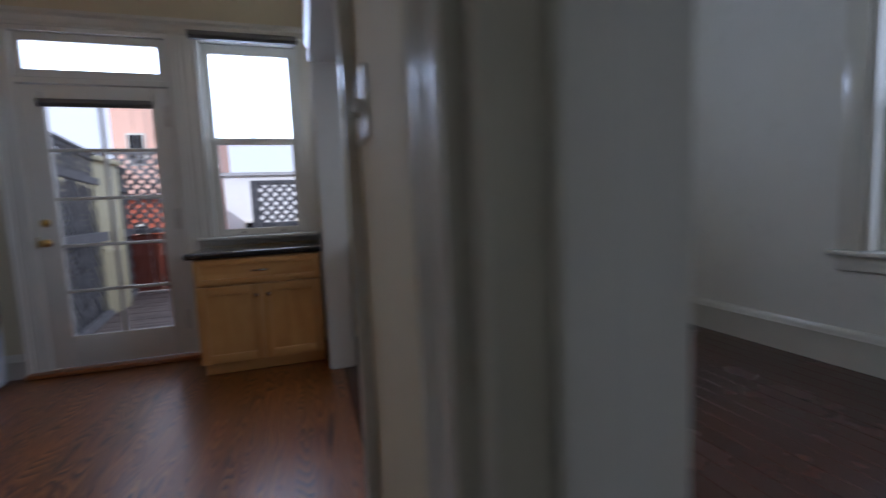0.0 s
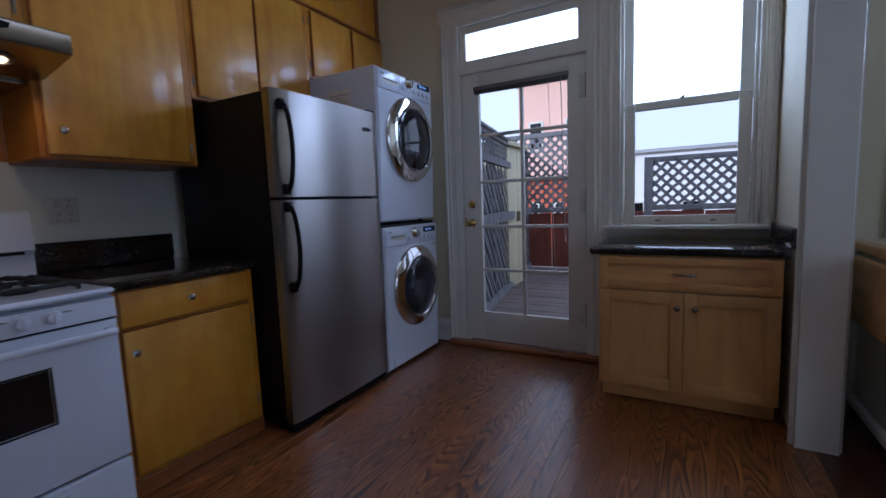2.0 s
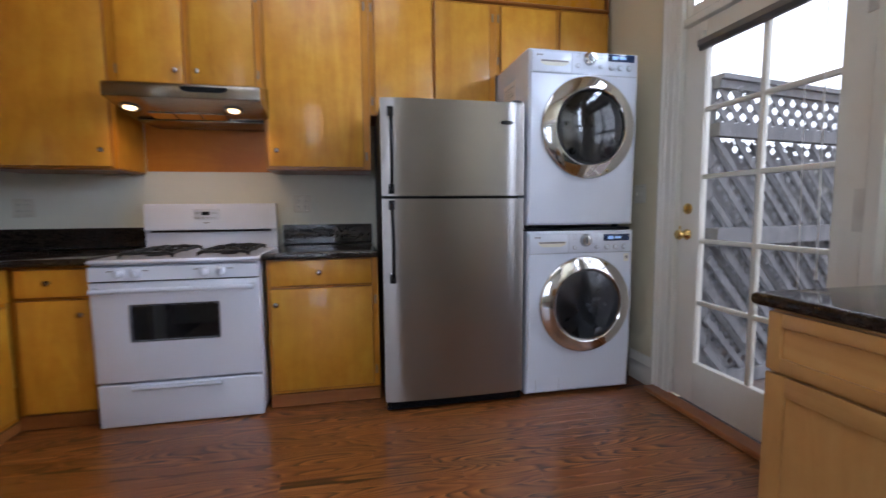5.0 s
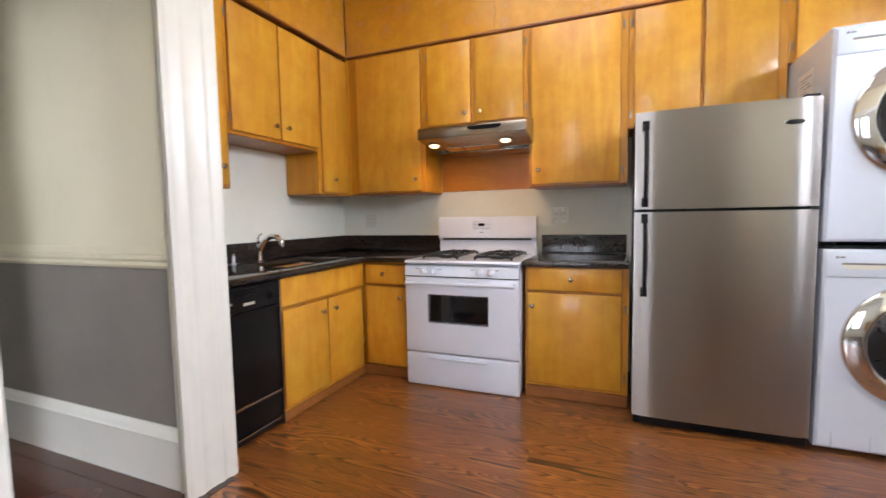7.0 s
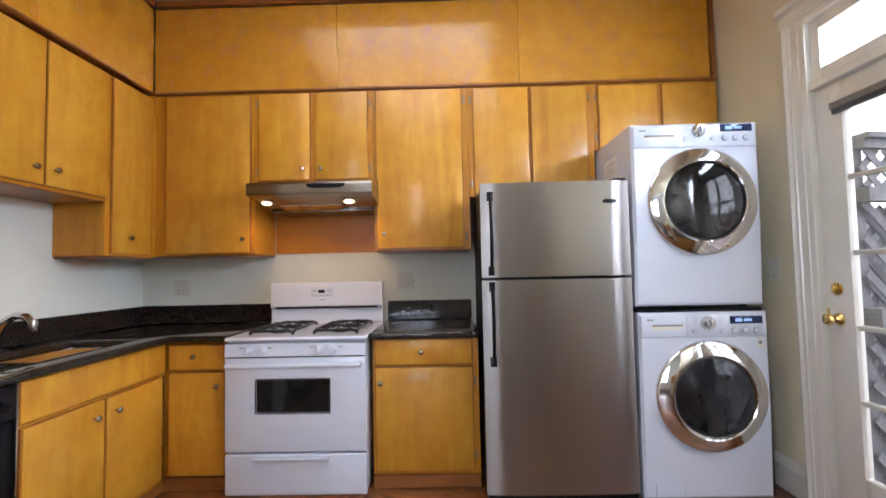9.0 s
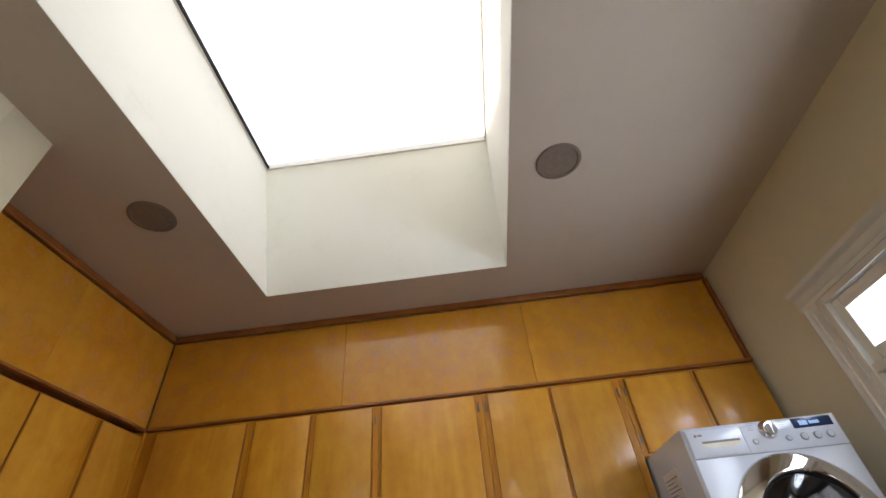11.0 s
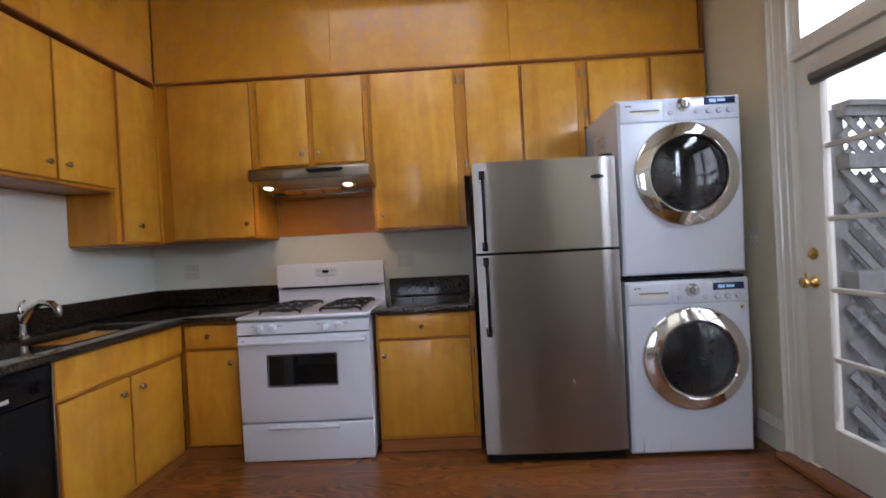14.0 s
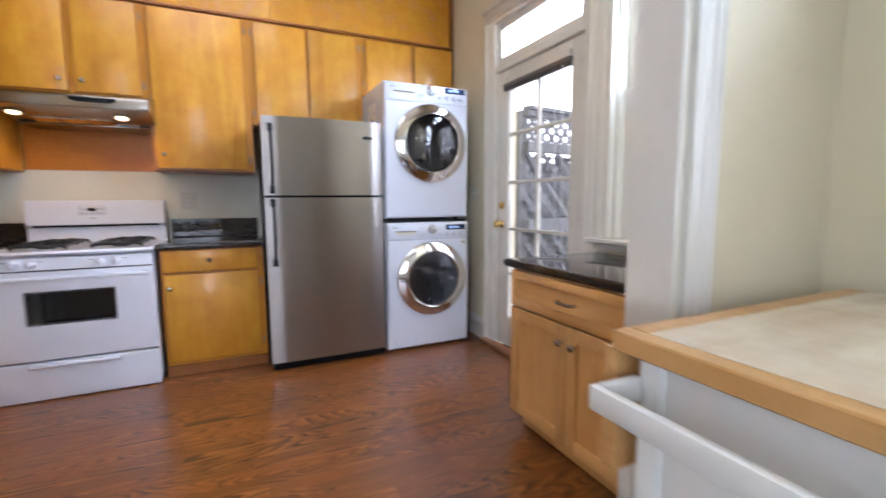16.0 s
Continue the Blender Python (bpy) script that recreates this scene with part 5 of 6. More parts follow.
# ---------------------------------------------------------------- washer and dryer
def holed_front(y0, y1, z0, z1, yc, zc, r, bow):
    """Appliance front with a round opening, eased outer edges and a bow that varies with height."""
    e = 0.013
    a0, a1, c0, c1 = y0 + e, y1 - e, z0 + e, z1 - e
    angles = [2 * math.pi * i / 60 for i in range(60)] + [math.atan2(c - zc, a - yc) % (2 * math.pi) for a in (a0, a1) for c in (c0, c1)]
    bm = bmesh.new()
    rings = [[] for _ in range(7)]
    for t in sorted(angles):
        dy, dz = math.cos(t), math.sin(t)
        far = min(((a1 if dy > 0 else a0) - yc) / dy if abs(dy) > 1e-9 else 9e9, ((c1 if dz > 0 else c0) - zc) / dz if abs(dz) > 1e-9 else 9e9)
        flat = [(yc + dy * (r + (far - r) * f), zc + dz * (r + (far - r) * f)) for f in (0.0, 0.3, 0.65, 1.0)]
        p, q = flat[-1]
        oy = y0 if abs(p - a0) < 1e-6 else y1 if abs(p - a1) < 1e-6 else p
        oz = z0 if abs(q - c0) < 1e-6 else z1 if abs(q - c1) < 1e-6 else q
        pts = [(bow(flat[0][1]) - 0.03, *flat[0])] + [(bow(v), u, v) for u, v in flat] + [(bow(q) - e, oy, oz), (0.80, oy, oz)]
        for ring, pt in zip(rings, pts):
            ring.append(bm.verts.new(pt))
    n = len(angles)
    for p, q in zip(rings, rings[1:]):
        for i in range(n):
            bm.faces.new((p[i], p[(i + 1) % n], q[(i + 1) % n], q[i]))
    return bm


def laundry(name, z0, top, ring_z, knob_z, label, dryer):
    t = thing(name, (0.48, 3.633, z0), label, "washing machine" if not dryer else "dryer")
    y0, y1, yc, R = 3.300, 3.966, 3.655, 0.280

    def bow(z):
        return 0.846 + 0.017 * math.sin(math.pi / 2 * min((z - z0) / (0.7 * (top - z0)), 1.0))

    zb = z0 + 0.004
    part("cabinet", boxes((0.12, 0.80, y0, y0 + 0.015, zb, top), (0.12, 0.80, y1 - 0.015, y1, zb, top), (0.12, 0.80, y0 + 0.015, y1 - 0.015, top - 0.015, top), (0.12, 0.80, y0 + 0.015, y1 - 0.015, zb, zb + 0.015), (0.12, 0.135, y0 + 0.015, y1 - 0.015, zb + 0.015, top - 0.015)), "washer", t)
    part("front_panel", holed_front(y0, y1, zb, top, yc, ring_z, R - 0.062, bow), "washer", t)
    cpn = part("control_panel", B(0.8605, 0.8662, y0 + 0.012, y1 - 0.012, top - 0.127, top - 0.013, 0.0025), "washer", t, "white control panel")
    part("panel_seam", boxes((0.8600, 0.8640, y0 + 0.010, y1 - 0.010, top - 0.1295, top - 0.1272)), "greyplastic", t, "fine grey seam below the panel")
    dial = Matrix.Translation((0.866, yc, knob_z)) @ axis_matrix('x')
    kn = part("selector_dial", L([(0.029, 0), (0.038, 0), (0.038, 0.005), (0.033, 0.011), (0.030, 0.024), (0.026, 0.030), (0.0, 0.031)], m=dial, seg=28), "chrome", cpn, "chrome selector dial")
    part("dial_face", L([(0, 0.0), (0.023, 0.0), (0.021, 0.003), (0, 0.004)], m=Matrix.Translation((0.8965, yc, knob_z)) @ axis_matrix('x'), seg=20), "greyplastic", kn, "grey dial face")
    part("dial_grip", B(0.899, 0.906, yc - 0.005, yc + 0.005, knob_z - 0.022, knob_z + 0.022, 0.002), "chrome", kn)
    ds = part("display", B(0.864, 0.8685, 3.768, 3.935, knob_z - 0.006, knob_z + 0.034, 0.002), "display", cpn, "dark blue display window")
    part("digits", boxes((0.8682, 0.8694, 3.795, 3.83, knob_z + 0.004, knob_z + 0.022), (0.8682, 0.8694, 3.838, 3.880, knob_z + 0.007, knob_z + 0.020)), "lcd", ds)
    for y in (3.79, 3.845, 3.90):
        bt = part("button", L([(0, 0), (0.016, 0), (0.016, 0.003), (0.013, 0.005), (0, 0.005)], m=Matrix.Translation((0.866, y, knob_z - 0.040)) @ axis_matrix('x'), seg=16), "greyplastic", cpn)
        part("button_cap", L([(0, 0), (0.0125, 0), (0.011, 0.002), (0, 0.002)], m=Matrix.Translation((0.8712, y, knob_z - 0.040)) @ axis_matrix('x'), seg=16), "washer", bt)
    for y in (3.585, 3.725):
        bt = part("button", L([(0, 0), (0.012, 0), (0.012, 0.003), (0, 0.004)], m=Matrix.Translation((0.866, y, knob_z - 0.040)) @ axis_matrix('x'), seg=14), "greyplastic", cpn)
        part("button_cap", L([(0, 0), (0.009, 0), (0.008, 0.002), (0, 0.002)], m=Matrix.Translation((0.8702, y, knob_z - 0.040)) @ axis_matrix('x'), seg=14), "washer", bt)
    for k in range(4):
        part("printed_mark", boxes((0.8662, 0.8668, 3.575 + 0.004 * (k % 2), 3.602, knob_z + 0.006 + k * 0.009, knob_z + 0.0078 + k * 0.009)), "greyplastic", cpn)
        part("printed_mark", boxes((0.8662, 0.8668, 3.708, 3.738 - 0.006 * (k % 2), knob_z + 0.006 + k * 0.009, knob_z + 0.0078 + k * 0.009)), "greyplastic", cpn)
    dwr = part("detergent_drawer", B(0.8615, 0.8680, y0 + 0.014, 3.545, top - 0.124, top - 0.016, 0.003), "washer", t)
    part("drawer_seam", boxes((0.8655, 0.8669, 3.5455, 3.5475, top - 0.124, top - 0.016)), "greyplastic", t)
    zt = top - 0.060
    grip = part("grip", P([(3.362, zt), (3.530, zt), (3.528, zt - 0.017), (3.50, zt - 0.030), (3.392, zt - 0.030), (3.364, zt - 0.017)], 'x', 0.8670, 0.8688), "plate", dwr, "pale scooped drawer grip")
    # flat grey strip paints the shade under the grip's upper edge
    part("grip_hollow", boxes((0.8684, 0.8696, 3.366, 3.526, zt - 0.010, zt - 0.001)), "ink", grip, "grey strip painted as shade in the grip")
    part("badge", L([(0, 0), (0.006, 0), (0.006, 0.001), (0, 0.001)], m=Matrix.Translation((0.868, 3.348, top - 0.036)) @ axis_matrix('x'), seg=14), "ink", dwr)
    part("printed_mark", boxes((0.8678, 0.8688, 3.358, 3.376, top - 0.040, top - 0.032)), "ink", dwr)
    # round door
    mm = Matrix.Translation((0.858, yc, ring_z)) @ axis_matrix('x')
    rg = part("door_ring", L([(R - 0.010, 0.0), (R + 0.004, 0.003), (R + 0.005, 0.012), (R, 0.022), (R - 0.008, 0.027), (R - 0.060, 0.047), (R - 0.066, 0.048), (R - 0.071, 0.044), (R - 0.073, 0.030)], m=mm, seg=72), "chrome", t, "wide bevelled chrome door ring")
    part("inner_ring", L([(R - 0.0735, 0.034), (R - 0.0745, 0.041), (R - 0.082, 0.040), (R - 0.090, 0.030)] if dryer else [(R - 0.0735, 0.034), (R - 0.0745, 0.041), (R - 0.078, 0.040), (R - 0.080, 0.030)], m=mm, seg=72), "blackgloss" if dryer else "nickel", rg)
    dome = [(R - 0.078, 0.030), (R - 0.082, 0.038), (R - 0.115, 0.049), (R - 0.16, 0.056), (0.06, 0.060), (0, 0.061), (0, 0.057), (0.06, 0.056), (R - 0.16, 0.052), (R - 0.115, 0.045), (R - 0.084, 0.034)]
    gl = part("door_glass", L(dome, m=mm, seg=72), "ovenglass" if dryer else "clearglass", rg, "domed smoked door glass" if dryer else "domed clear door glass")
    gl.visible_shadow = False
    part("door_seal", L([(R - 0.075, 0.024), (R - 0.086, -0.012), (R - 0.078, -0.035), (R - 0.092, -0.050), (R - 0.085, -0.070)], m=mm, seg=48), "black" if dryer else "greyplastic", t, "rubber seal round the drum mouth")
    drum = part("drum", L([(R - 0.086, -0.070), (R - 0.050, -0.085), (R - 0.044, -0.30), (R - 0.064, -0.335), (0.11, -0.345), (0.055, -0.325), (0, -0.322)], m=mm, seg=48), "drum", t, "brushed steel drum")
    for k in range(3):
        a = radians(70 + 120 * k)
        c = Vector((0.0, math.cos(a), math.sin(a)))
        at = Vector((0.858, yc, ring_z))
        part("paddle", sweep(bmesh.new(), [at + c * (R - 0.048) + Vector((-0.09, 0, 0)), at + c * (R - 0.068) + Vector((-0.12, 0, 0)), at + c * (R - 0.078) + Vector((-0.20, 0, 0)), at + c * (R - 0.068) + Vector((-0.28, 0, 0)), at + c * (R - 0.05) + Vector((-0.31, 0, 0))], 0.022, 0.020, 8, c), "drum", drum)
    if not dryer:
        xf = bow(z0 + 0.06)
        gap = part("flap_gap", B(xf - 0.004, xf + 0.0012, 3.361, 3.509, z0 + 0.014, z0 + 0.112, 0.001, 1), "greyplastic", t, "fine gap round the filter flap")
        part("filter_flap", B(xf - 0.003, xf + 0.0022, 3.3635, 3.5065, z0 + 0.0165, z0 + 0.1095, 0.001, 1), "washer", gap, "small drain filter flap")
        part("sticker", boxes((0.861, 0.8645, 3.905, 3.935, 0.79, 0.835)), "plate", t, "small pale sticker")
        part("printed_mark", boxes((0.8645, 0.8652, 3.912, 3.928, 0.805, 0.822)), "ink", t)
    for x in (0.2, 0.76):
        for y in (y0 + 0.06, y1 - 0.06):
            part("foot", L([(0, 0), (0.022, 0), (0.018, 0.016), (0, 0.016)], (x, y, z0 - 0.0115 if not dryer else z0 - 0.013), 'z', 12), "rubber", t)
    return t


laundry("washing_machine", 0.014, 0.974, 0.545, 0.918, "white front-loading washing machine with chrome ring door", False)
laundry("tumble_dryer", 1.004, 1.972, 1.553, 1.929, "white tumble dryer with chrome ring door stacked on the washer", True)
single("stacking_kit", boxes((0.16, 0.84, 3.31, 3.955, 0.9755, 0.990, 0.003)), "black", "black stacking frame between washer and dryer", "bracket")
lb = thing("paper_label", (0.5, 3.297, 1.72), "creased paper warning label on the dryer's side", "label")
part("sheet", boxes((0.46, 0.66, 3.2972, 3.2985, 1.70, 1.86)), "paper", lb)
for i in range(7):
    part("printed_line", boxes((0.48, 0.64 - 0.03 * (i % 3), 3.2962, 3.2970, 1.725 + i * 0.017, 1.729 + i * 0.017)), "ink", lb)
# dark sheet added in the gap for the wall's shade beside the washer
lb2 = B(0.16, 0.80, 3.986, 4.004, 0.004, 0.62, 0.004)
single("wooden_board", lb2, "wall_shade", "dark brown sheet standing for the shaded wall beside the washer", "board")

# ---------------------------------------------------------------- plates and speakers
def outlet(name, x, y, z, gang, axis, label, kind_parts):
    o = thing(name, (x, y, z), label, name.replace("_", " "))
    w = 0.036 + 0.023 * (gang - 1)
    def at(a0, a1, d0, d1, z0, z1, bv=0.0015):
        if axis == 'x+':
            return B(x + d0, x + d1, y + a0, y + a1, z + z0, z + z1, bv, 1)
        if axis == 'x-':
            return B(x - d1, x - d0, y + a0, y + a1, z + z0, z + z1, bv, 1)
        return B(x + a0, x + a1, y - d1, y - d0, z + z0, z + z1, bv, 1)
    part("plate", at(-w, w, 0.001, 0.006, -0.058, 0.058, 0.003), "plate", o)
    for g in range(gang):
        c = (g - (gang - 1) / 2) * 0.046
        if kind_parts == "socket":
            for zz in (-0.02, 0.02):
                s = part("socket", at(c - 0.015, c + 0.015, 0.006, 0.0085, zz - 0.014, zz + 0.014), "plate", o)
                for k in (-0.006, 0.006):
                    part("slot", at(c + k - 0.001, c + k + 0.001, 0.0086, 0.0094, zz - 0.004, zz + 0.005, 0), "black", s)
        else:
            part("toggle", at(c - 0.005, c + 0.005, 0.006, 0.018, -0.012, 0.010), "plate", o)
        for zz in (-0.045, 0.045):
            part("screw", at(c - 0.003, c + 0.003, 0.006, 0.0068, zz - 0.003, zz + 0.003, 0), "nickel", o)
    return o


outlet("wall_outlet", 0.0, 2.0, 1.15, 2, 'x+', "ivory double outlet plate above the short worktop", "socket")
outlet("wall_outlet", 0.0, 0.353, 1.133, 2, 'x+', "ivory double outlet plate in the worktop corner", "socket")
outlet("light_switch", 0.70, KN, 1.19, 2, 'y-', "ivory double switch plate beside the dryer", "switch")
outlet("light_switch", KE, 1.11, 1.256, 2, 'x-', "ivory double switch plate beside the dining room opening", "switch")

for x, y in ((1.49, 0.914), (1.50, 2.975)):
    sp = thing("ceiling_speaker", (x, y, H - 0.005), "round taupe mesh speaker flush in the ceiling", "speaker", "ceiling speakers")
    m = Matrix.Translation((x, y, H - 0.0005)) @ Matrix.Rotation(math.pi, 4, 'X')
    part("bezel", L([(0.092, 0), (0.112, 0), (0.112, 0.004), (0.104, 0.009), (0.094, 0.008), (0.092, 0.004)], m=m, seg=40), "speaker", sp)
    part("grille", L([(0.0925, 0.003), (0.06, 0.0055), (0, 0.006)], m=m, seg=40), "speaker", sp)

# ---------------------------------------------------------------- small cabinet under the window
sc = thing("base_cabinet", (2.53, 3.8, 0), "natural maple shaker cabinet with one drawer and two doors", "cabinet")
CX0, CX1, CF = 2.122, 2.928, 3.545
part("body", B(CX0, CX1, CF + 0.001, 4.085, 0.095, 0.809, 0.002), "maple", sc)
part("plinth", B(CX0 + 0.01, CX1 - 0.005, CF + 0.055, 4.08, 0.004, 0.094, 0.002), "maple_h", sc)


def shaker(name, x0, x1, z0, z1, parent, rail=0.058):
    """Framed front with a sunk panel, facing -y."""
    f = part(name, B(x0 + rail - 0.004, x1 - rail + 0.004, CF - 0.010, CF - 0.001, z0 + rail - 0.004, z1 - rail + 0.004, 0.001, 1), "maple" if name == "door" else "maple_h", parent)
    for a, b in ((x0, x0 + rail), (x1 - rail, x1)):
        part("stile", B(a, b, CF - 0.021, CF - 0.001, z0, z1, 0.0025), "maple", f)
    for a, b in ((z0, z0 + rail), (z1 - rail, z1)):
        part("rail", B(x0 + rail, x1 - rail, CF - 0.0205, CF - 0.001, a, b, 0.0025), "maple_h", f)
    return f


dr = shaker("drawer_front", 2.126, 2.925, 0.632, 0.802, sc, 0.04)
bm = sweep(bmesh.new(), [(2.48, CF - 0.022, 0.718), (2.484, CF - 0.042, 0.718), (2.50, CF - 0.050, 0.718), (2.53, CF - 0.052, 0.718), (2.56, CF - 0.050, 0.718), (2.576, CF - 0.042, 0.718), (2.58, CF - 0.022, 0.718)], 0.005, 0.007, 8)
part("handle", bm, "nickel", dr, "satin nickel arched pull")
for x0, x1, kx in ((2.126, 2.5265, 2.50), (2.5295, 2.925, 2.578)):
    d = shaker("door", x0, x1, 0.10, 0.622, sc)
    m = Matrix.Translation((kx, CF - 0.021, 0.548)) @ Matrix.Rotation(radians(90), 4, 'X')
    part("knob", L([(0, 0), (0.008, 0), (0.006, 0.012), (0.014, 0.017), (0.016, 0.023), (0.013, 0.028), (0, 0.031)], m=m, seg=16), "nickel", d, "satin nickel knob")
w3 = thing("worktop", (2.5, 3.8, 0.811), "dark polished granite worktop under the window", "worktop")
bm = cells((2.078, 2.944), (3.512, 4.112), set(), 0.811, 0.851, 0.016)
part("slab", bm, "granite", w3)
part("side_splash", B(2.945, 2.9685, 3.53, 4.08, 0.8515, 0.945, 0.002), "granite", w3)

# ---------------------------------------------------------------- butcher block cart
cr = thing("kitchen_cart", (3.6, 3.5, 0), "white painted cart with butcher block top, drop leaf and casters", "cart")
TX0, TX1, TY0, TY1, TZ = 3.225, 4.01, 3.035, 3.98, 0.866
for i in range(9):
    a = TX0 + 0.052 + i * (TX1 - TX0 - 0.104) / 9
    part("top_stave", B(a, a + (TX1 - TX0 - 0.104) / 9 - 0.0001, TY0 + 0.048, TY1 - 0.002, TZ - 0.040, TZ, 0.0002, 1), "butcher", cr)
part("top_edge", boxes((TX0, TX1, TY0, TY0 + 0.047, TZ - 0.042, TZ + 0.0005, 0.004), (TX0, TX0 + 0.0515, TY0 + 0.0475, TY1, TZ - 0.042, TZ + 0.0005, 0.004), (TX1 - 0.0515, TX1, TY0 + 0.0475, TY1, TZ - 0.042, TZ + 0.0005, 0.004)), "butcher_edge", cr)
lf = part("drop_leaf", B(TX0 - 0.045, TX0 - 0.008, TY0 + 0.03, TY0 + 0.62, TZ - 0.33, TZ - 0.05, 0.004), "butcher_edge", cr, "folded butcher block leaf")
part("leaf_hinge", B(TX0 - 0.012, TX0 + 0.02, TY0 + 0.10, TY0 + 0.18, TZ - 0.0495, TZ - 0.0435, 0.001), "oldmetal", lf)
BX0, BX1, BY0, BY1 = 3.265, 3.97, 3.075, 3.94
part("body", B(BX0 + 0.02, BX1 - 0.02, BY0 + 0.014, BY1 - 0.02, 0.085, TZ - 0.043, 0.002), "cartpaint", cr)
for x in (BX0, BX1 - 0.05):
    for y in (BY0, BY1 - 0.05):
        part("corner_post", B(x, x + 0.05, y, y + 0.05, 0.062, TZ - 0.043, 0.004), "cartpaint", cr)
part("front_rail", B(BX0 + 0.05, BX1 - 0.05, BY0 + 0.002, BY0 + 0.03, 0.062, 0.125, 0.004), "cartpaint", cr)
part("side_rail", B(BX0 - 0.012, BX0 + 0.0195, BY0 + 0.05, BY1 - 0.05, 0.055, 0.095, 0.004), "cartpaint", cr)
part("front_panel", B(BX0 + 0.08, BX1 - 0.08, BY0 + 0.004, BY0 + 0.013, 0.20, 0.66, 0.003), "cartpaint", cr)
tb = part("towel_rail", B(BX0 - 0.01, BX1 + 0.01, BY0 - 0.125, BY0 - 0.103, 0.725, 0.775, 0.004), "cartpaint", cr, "white board towel rail")
for x in (BX0 - 0.01, BX1 - 0.012):
    part("bracket", B(x, x + 0.022, BY0 - 0.1025, BY0 - 0.001, 0.725, 0.775, 0.004), "cartpaint", tb)
for x in (BX0 + 0.03, BX1 - 0.03):
    for y in (BY0 + 0.03, BY1 - 0.03):
        cs = part("caster", L([(0, -0.009), (0.020, -0.009), (0.023, -0.005), (0.023, 0.005), (0.020, 0.009), (0, 0.009)], (x, y, 0.0245), 'x', 18), "rubber", cr, "dark rubber caster")
        part("fork", boxes((x - 0.016, x - 0.012, y - 0.010, y + 0.010, 0.02, 0.052), (x + 0.012, x + 0.016, y - 0.010, y + 0.010, 0.02, 0.052), (x - 0.016, x + 0.016, y - 0.010, y + 0.010, 0.052, 0.0605)), "oldmetal", cs)

# ---------------------------------------------------------------- outside
DECK = -0.09
structure("ground", boxes((-400, 400, -400, 400, -0.9, -0.6)), "ground", "dry bare ground round the house", "ground")


def lattice_panel(parent, length, z0, z1, along, origin, spacing=0.108, width=0.040, both=True):
    """Crossed diagonal slats between two heights; along is the unit direction, origin its start."""
    d = Vector(along).normalized()
    nrm = Vector((-d.y, d.x, 0))
    h = z1 - z0
    for sign, off in (((-1, 0.0), (1, 0.009)) if both else ((-1, 0.0),)):
        s = -h
        while s < length:
            a0, a1 = max(s, 0), min(s + h, length)
            if a1 - a0 > 0.03:
                p = [a0 - s, a1 - s] if sign == 1 else [h - (a0 - s), h - (a1 - s)]
                A = Vector(origin) + d * a0 + Vector((0, 0, z0 + p[0])) + nrm * off
                Bp = Vector(origin) + d * a1 + Vector((0, 0, z0 + p[1])) + nrm * off
                run = (Bp - A).normalized()
                side = run.cross(nrm).normalized() * width / 2
                bm = bmesh.new()
                q = [A - side, A + side, Bp + side, Bp - side]
                lo = [bm.verts.new(v) for v in q]
                hi = [bm.verts.new(v + nrm * 0.008) for v in q]
                bm.faces.new(lo[::-1])
                bm.faces.new(hi)
                for i in range(4):
                    bm.faces.new((lo[i], lo[(i + 1) % 4], hi[(i + 1) % 4], hi[i]))
                part("slat", bm, "lattice", parent)
            s += spacing * 1.4142
    return parent


def beam(a, b, w, h):
    """A rail between two points, w thick and h high, its foot at the points' height."""
    a, b = Vector(a), Vector(b)
    d = (b - a)
    n = Vector((-d.y, d.x, 0)).normalized() * w / 2
    bm = bmesh.new()
    lo = [bm.verts.new(v) for v in (a - n, b - n, b + n, a + n)]
    hi = [bm.verts.new(v + Vector((0, 0, h))) for v in (a - n, b - n, b + n, a + n)]
    bm.faces.new(lo[::-1])
    bm.faces.new(hi)
    for i in range(4):
        bm.faces.new((lo[i], lo[(i + 1) % 4], hi[(i + 1) % 4], hi[i]))
    return bm


# side fence of weathered lattice
FA, FB = Vector((0.80, 4.55, 0)), Vector((0.12, 8.55, 0))
fd = (FB - FA).normalized()
fl_len = (FB - FA).length
sf = thing("lattice_fence", (0.5, 6.5, DECK), "weathered grey lattice fence along the deck", "fence")
for z, h, w in ((DECK + 0.01, 0.09, 0.06), (0.86, 0.11, 0.11), (1.54, 0.08, 0.07), (1.83, 0.05, 0.05)):
    part("rail", beam(FA + Vector((0, 0, z)), FB + Vector((0, 0, z)), w, h), "lattice", sf)
part("cap", beam(FA + Vector((0, 0, 1.881)), FB + Vector((0, 0, 1.881)), 0.10, 0.03), "lattice", sf)
for f in (0.0, 0.36, 0.70, 1.0):
    p = FA + (FB - FA) * f
    part("post", B(p.x - 0.11, p.x - 0.03, p.y - 0.04, p.y + 0.04, DECK, 1.88, 0.004), "lattice", sf)
for z0, z1, gap, wide, both in ((DECK + 0.10, 0.86, 0.135, 0.046, False), (0.97, 1.54, 0.135, 0.046, False), (1.62, 1.83, 0.085, 0.038, True)):
    lattice_panel(sf, fl_len, z0, z1, fd, FA + Vector((0.005, 0, 0)), gap, wide, both)

# the neighbour's old board fence close behind the lattice
nf = thing("neighbour_fence", (0.2, 6.5, DECK), "grey lattice and board fence standing behind the deck fence", "fence")
lattice_panel(nf, fl_len, DECK + 0.02, 1.52, fd, FA + Vector((-0.05, 0, 0)), 0.088, 0.042)
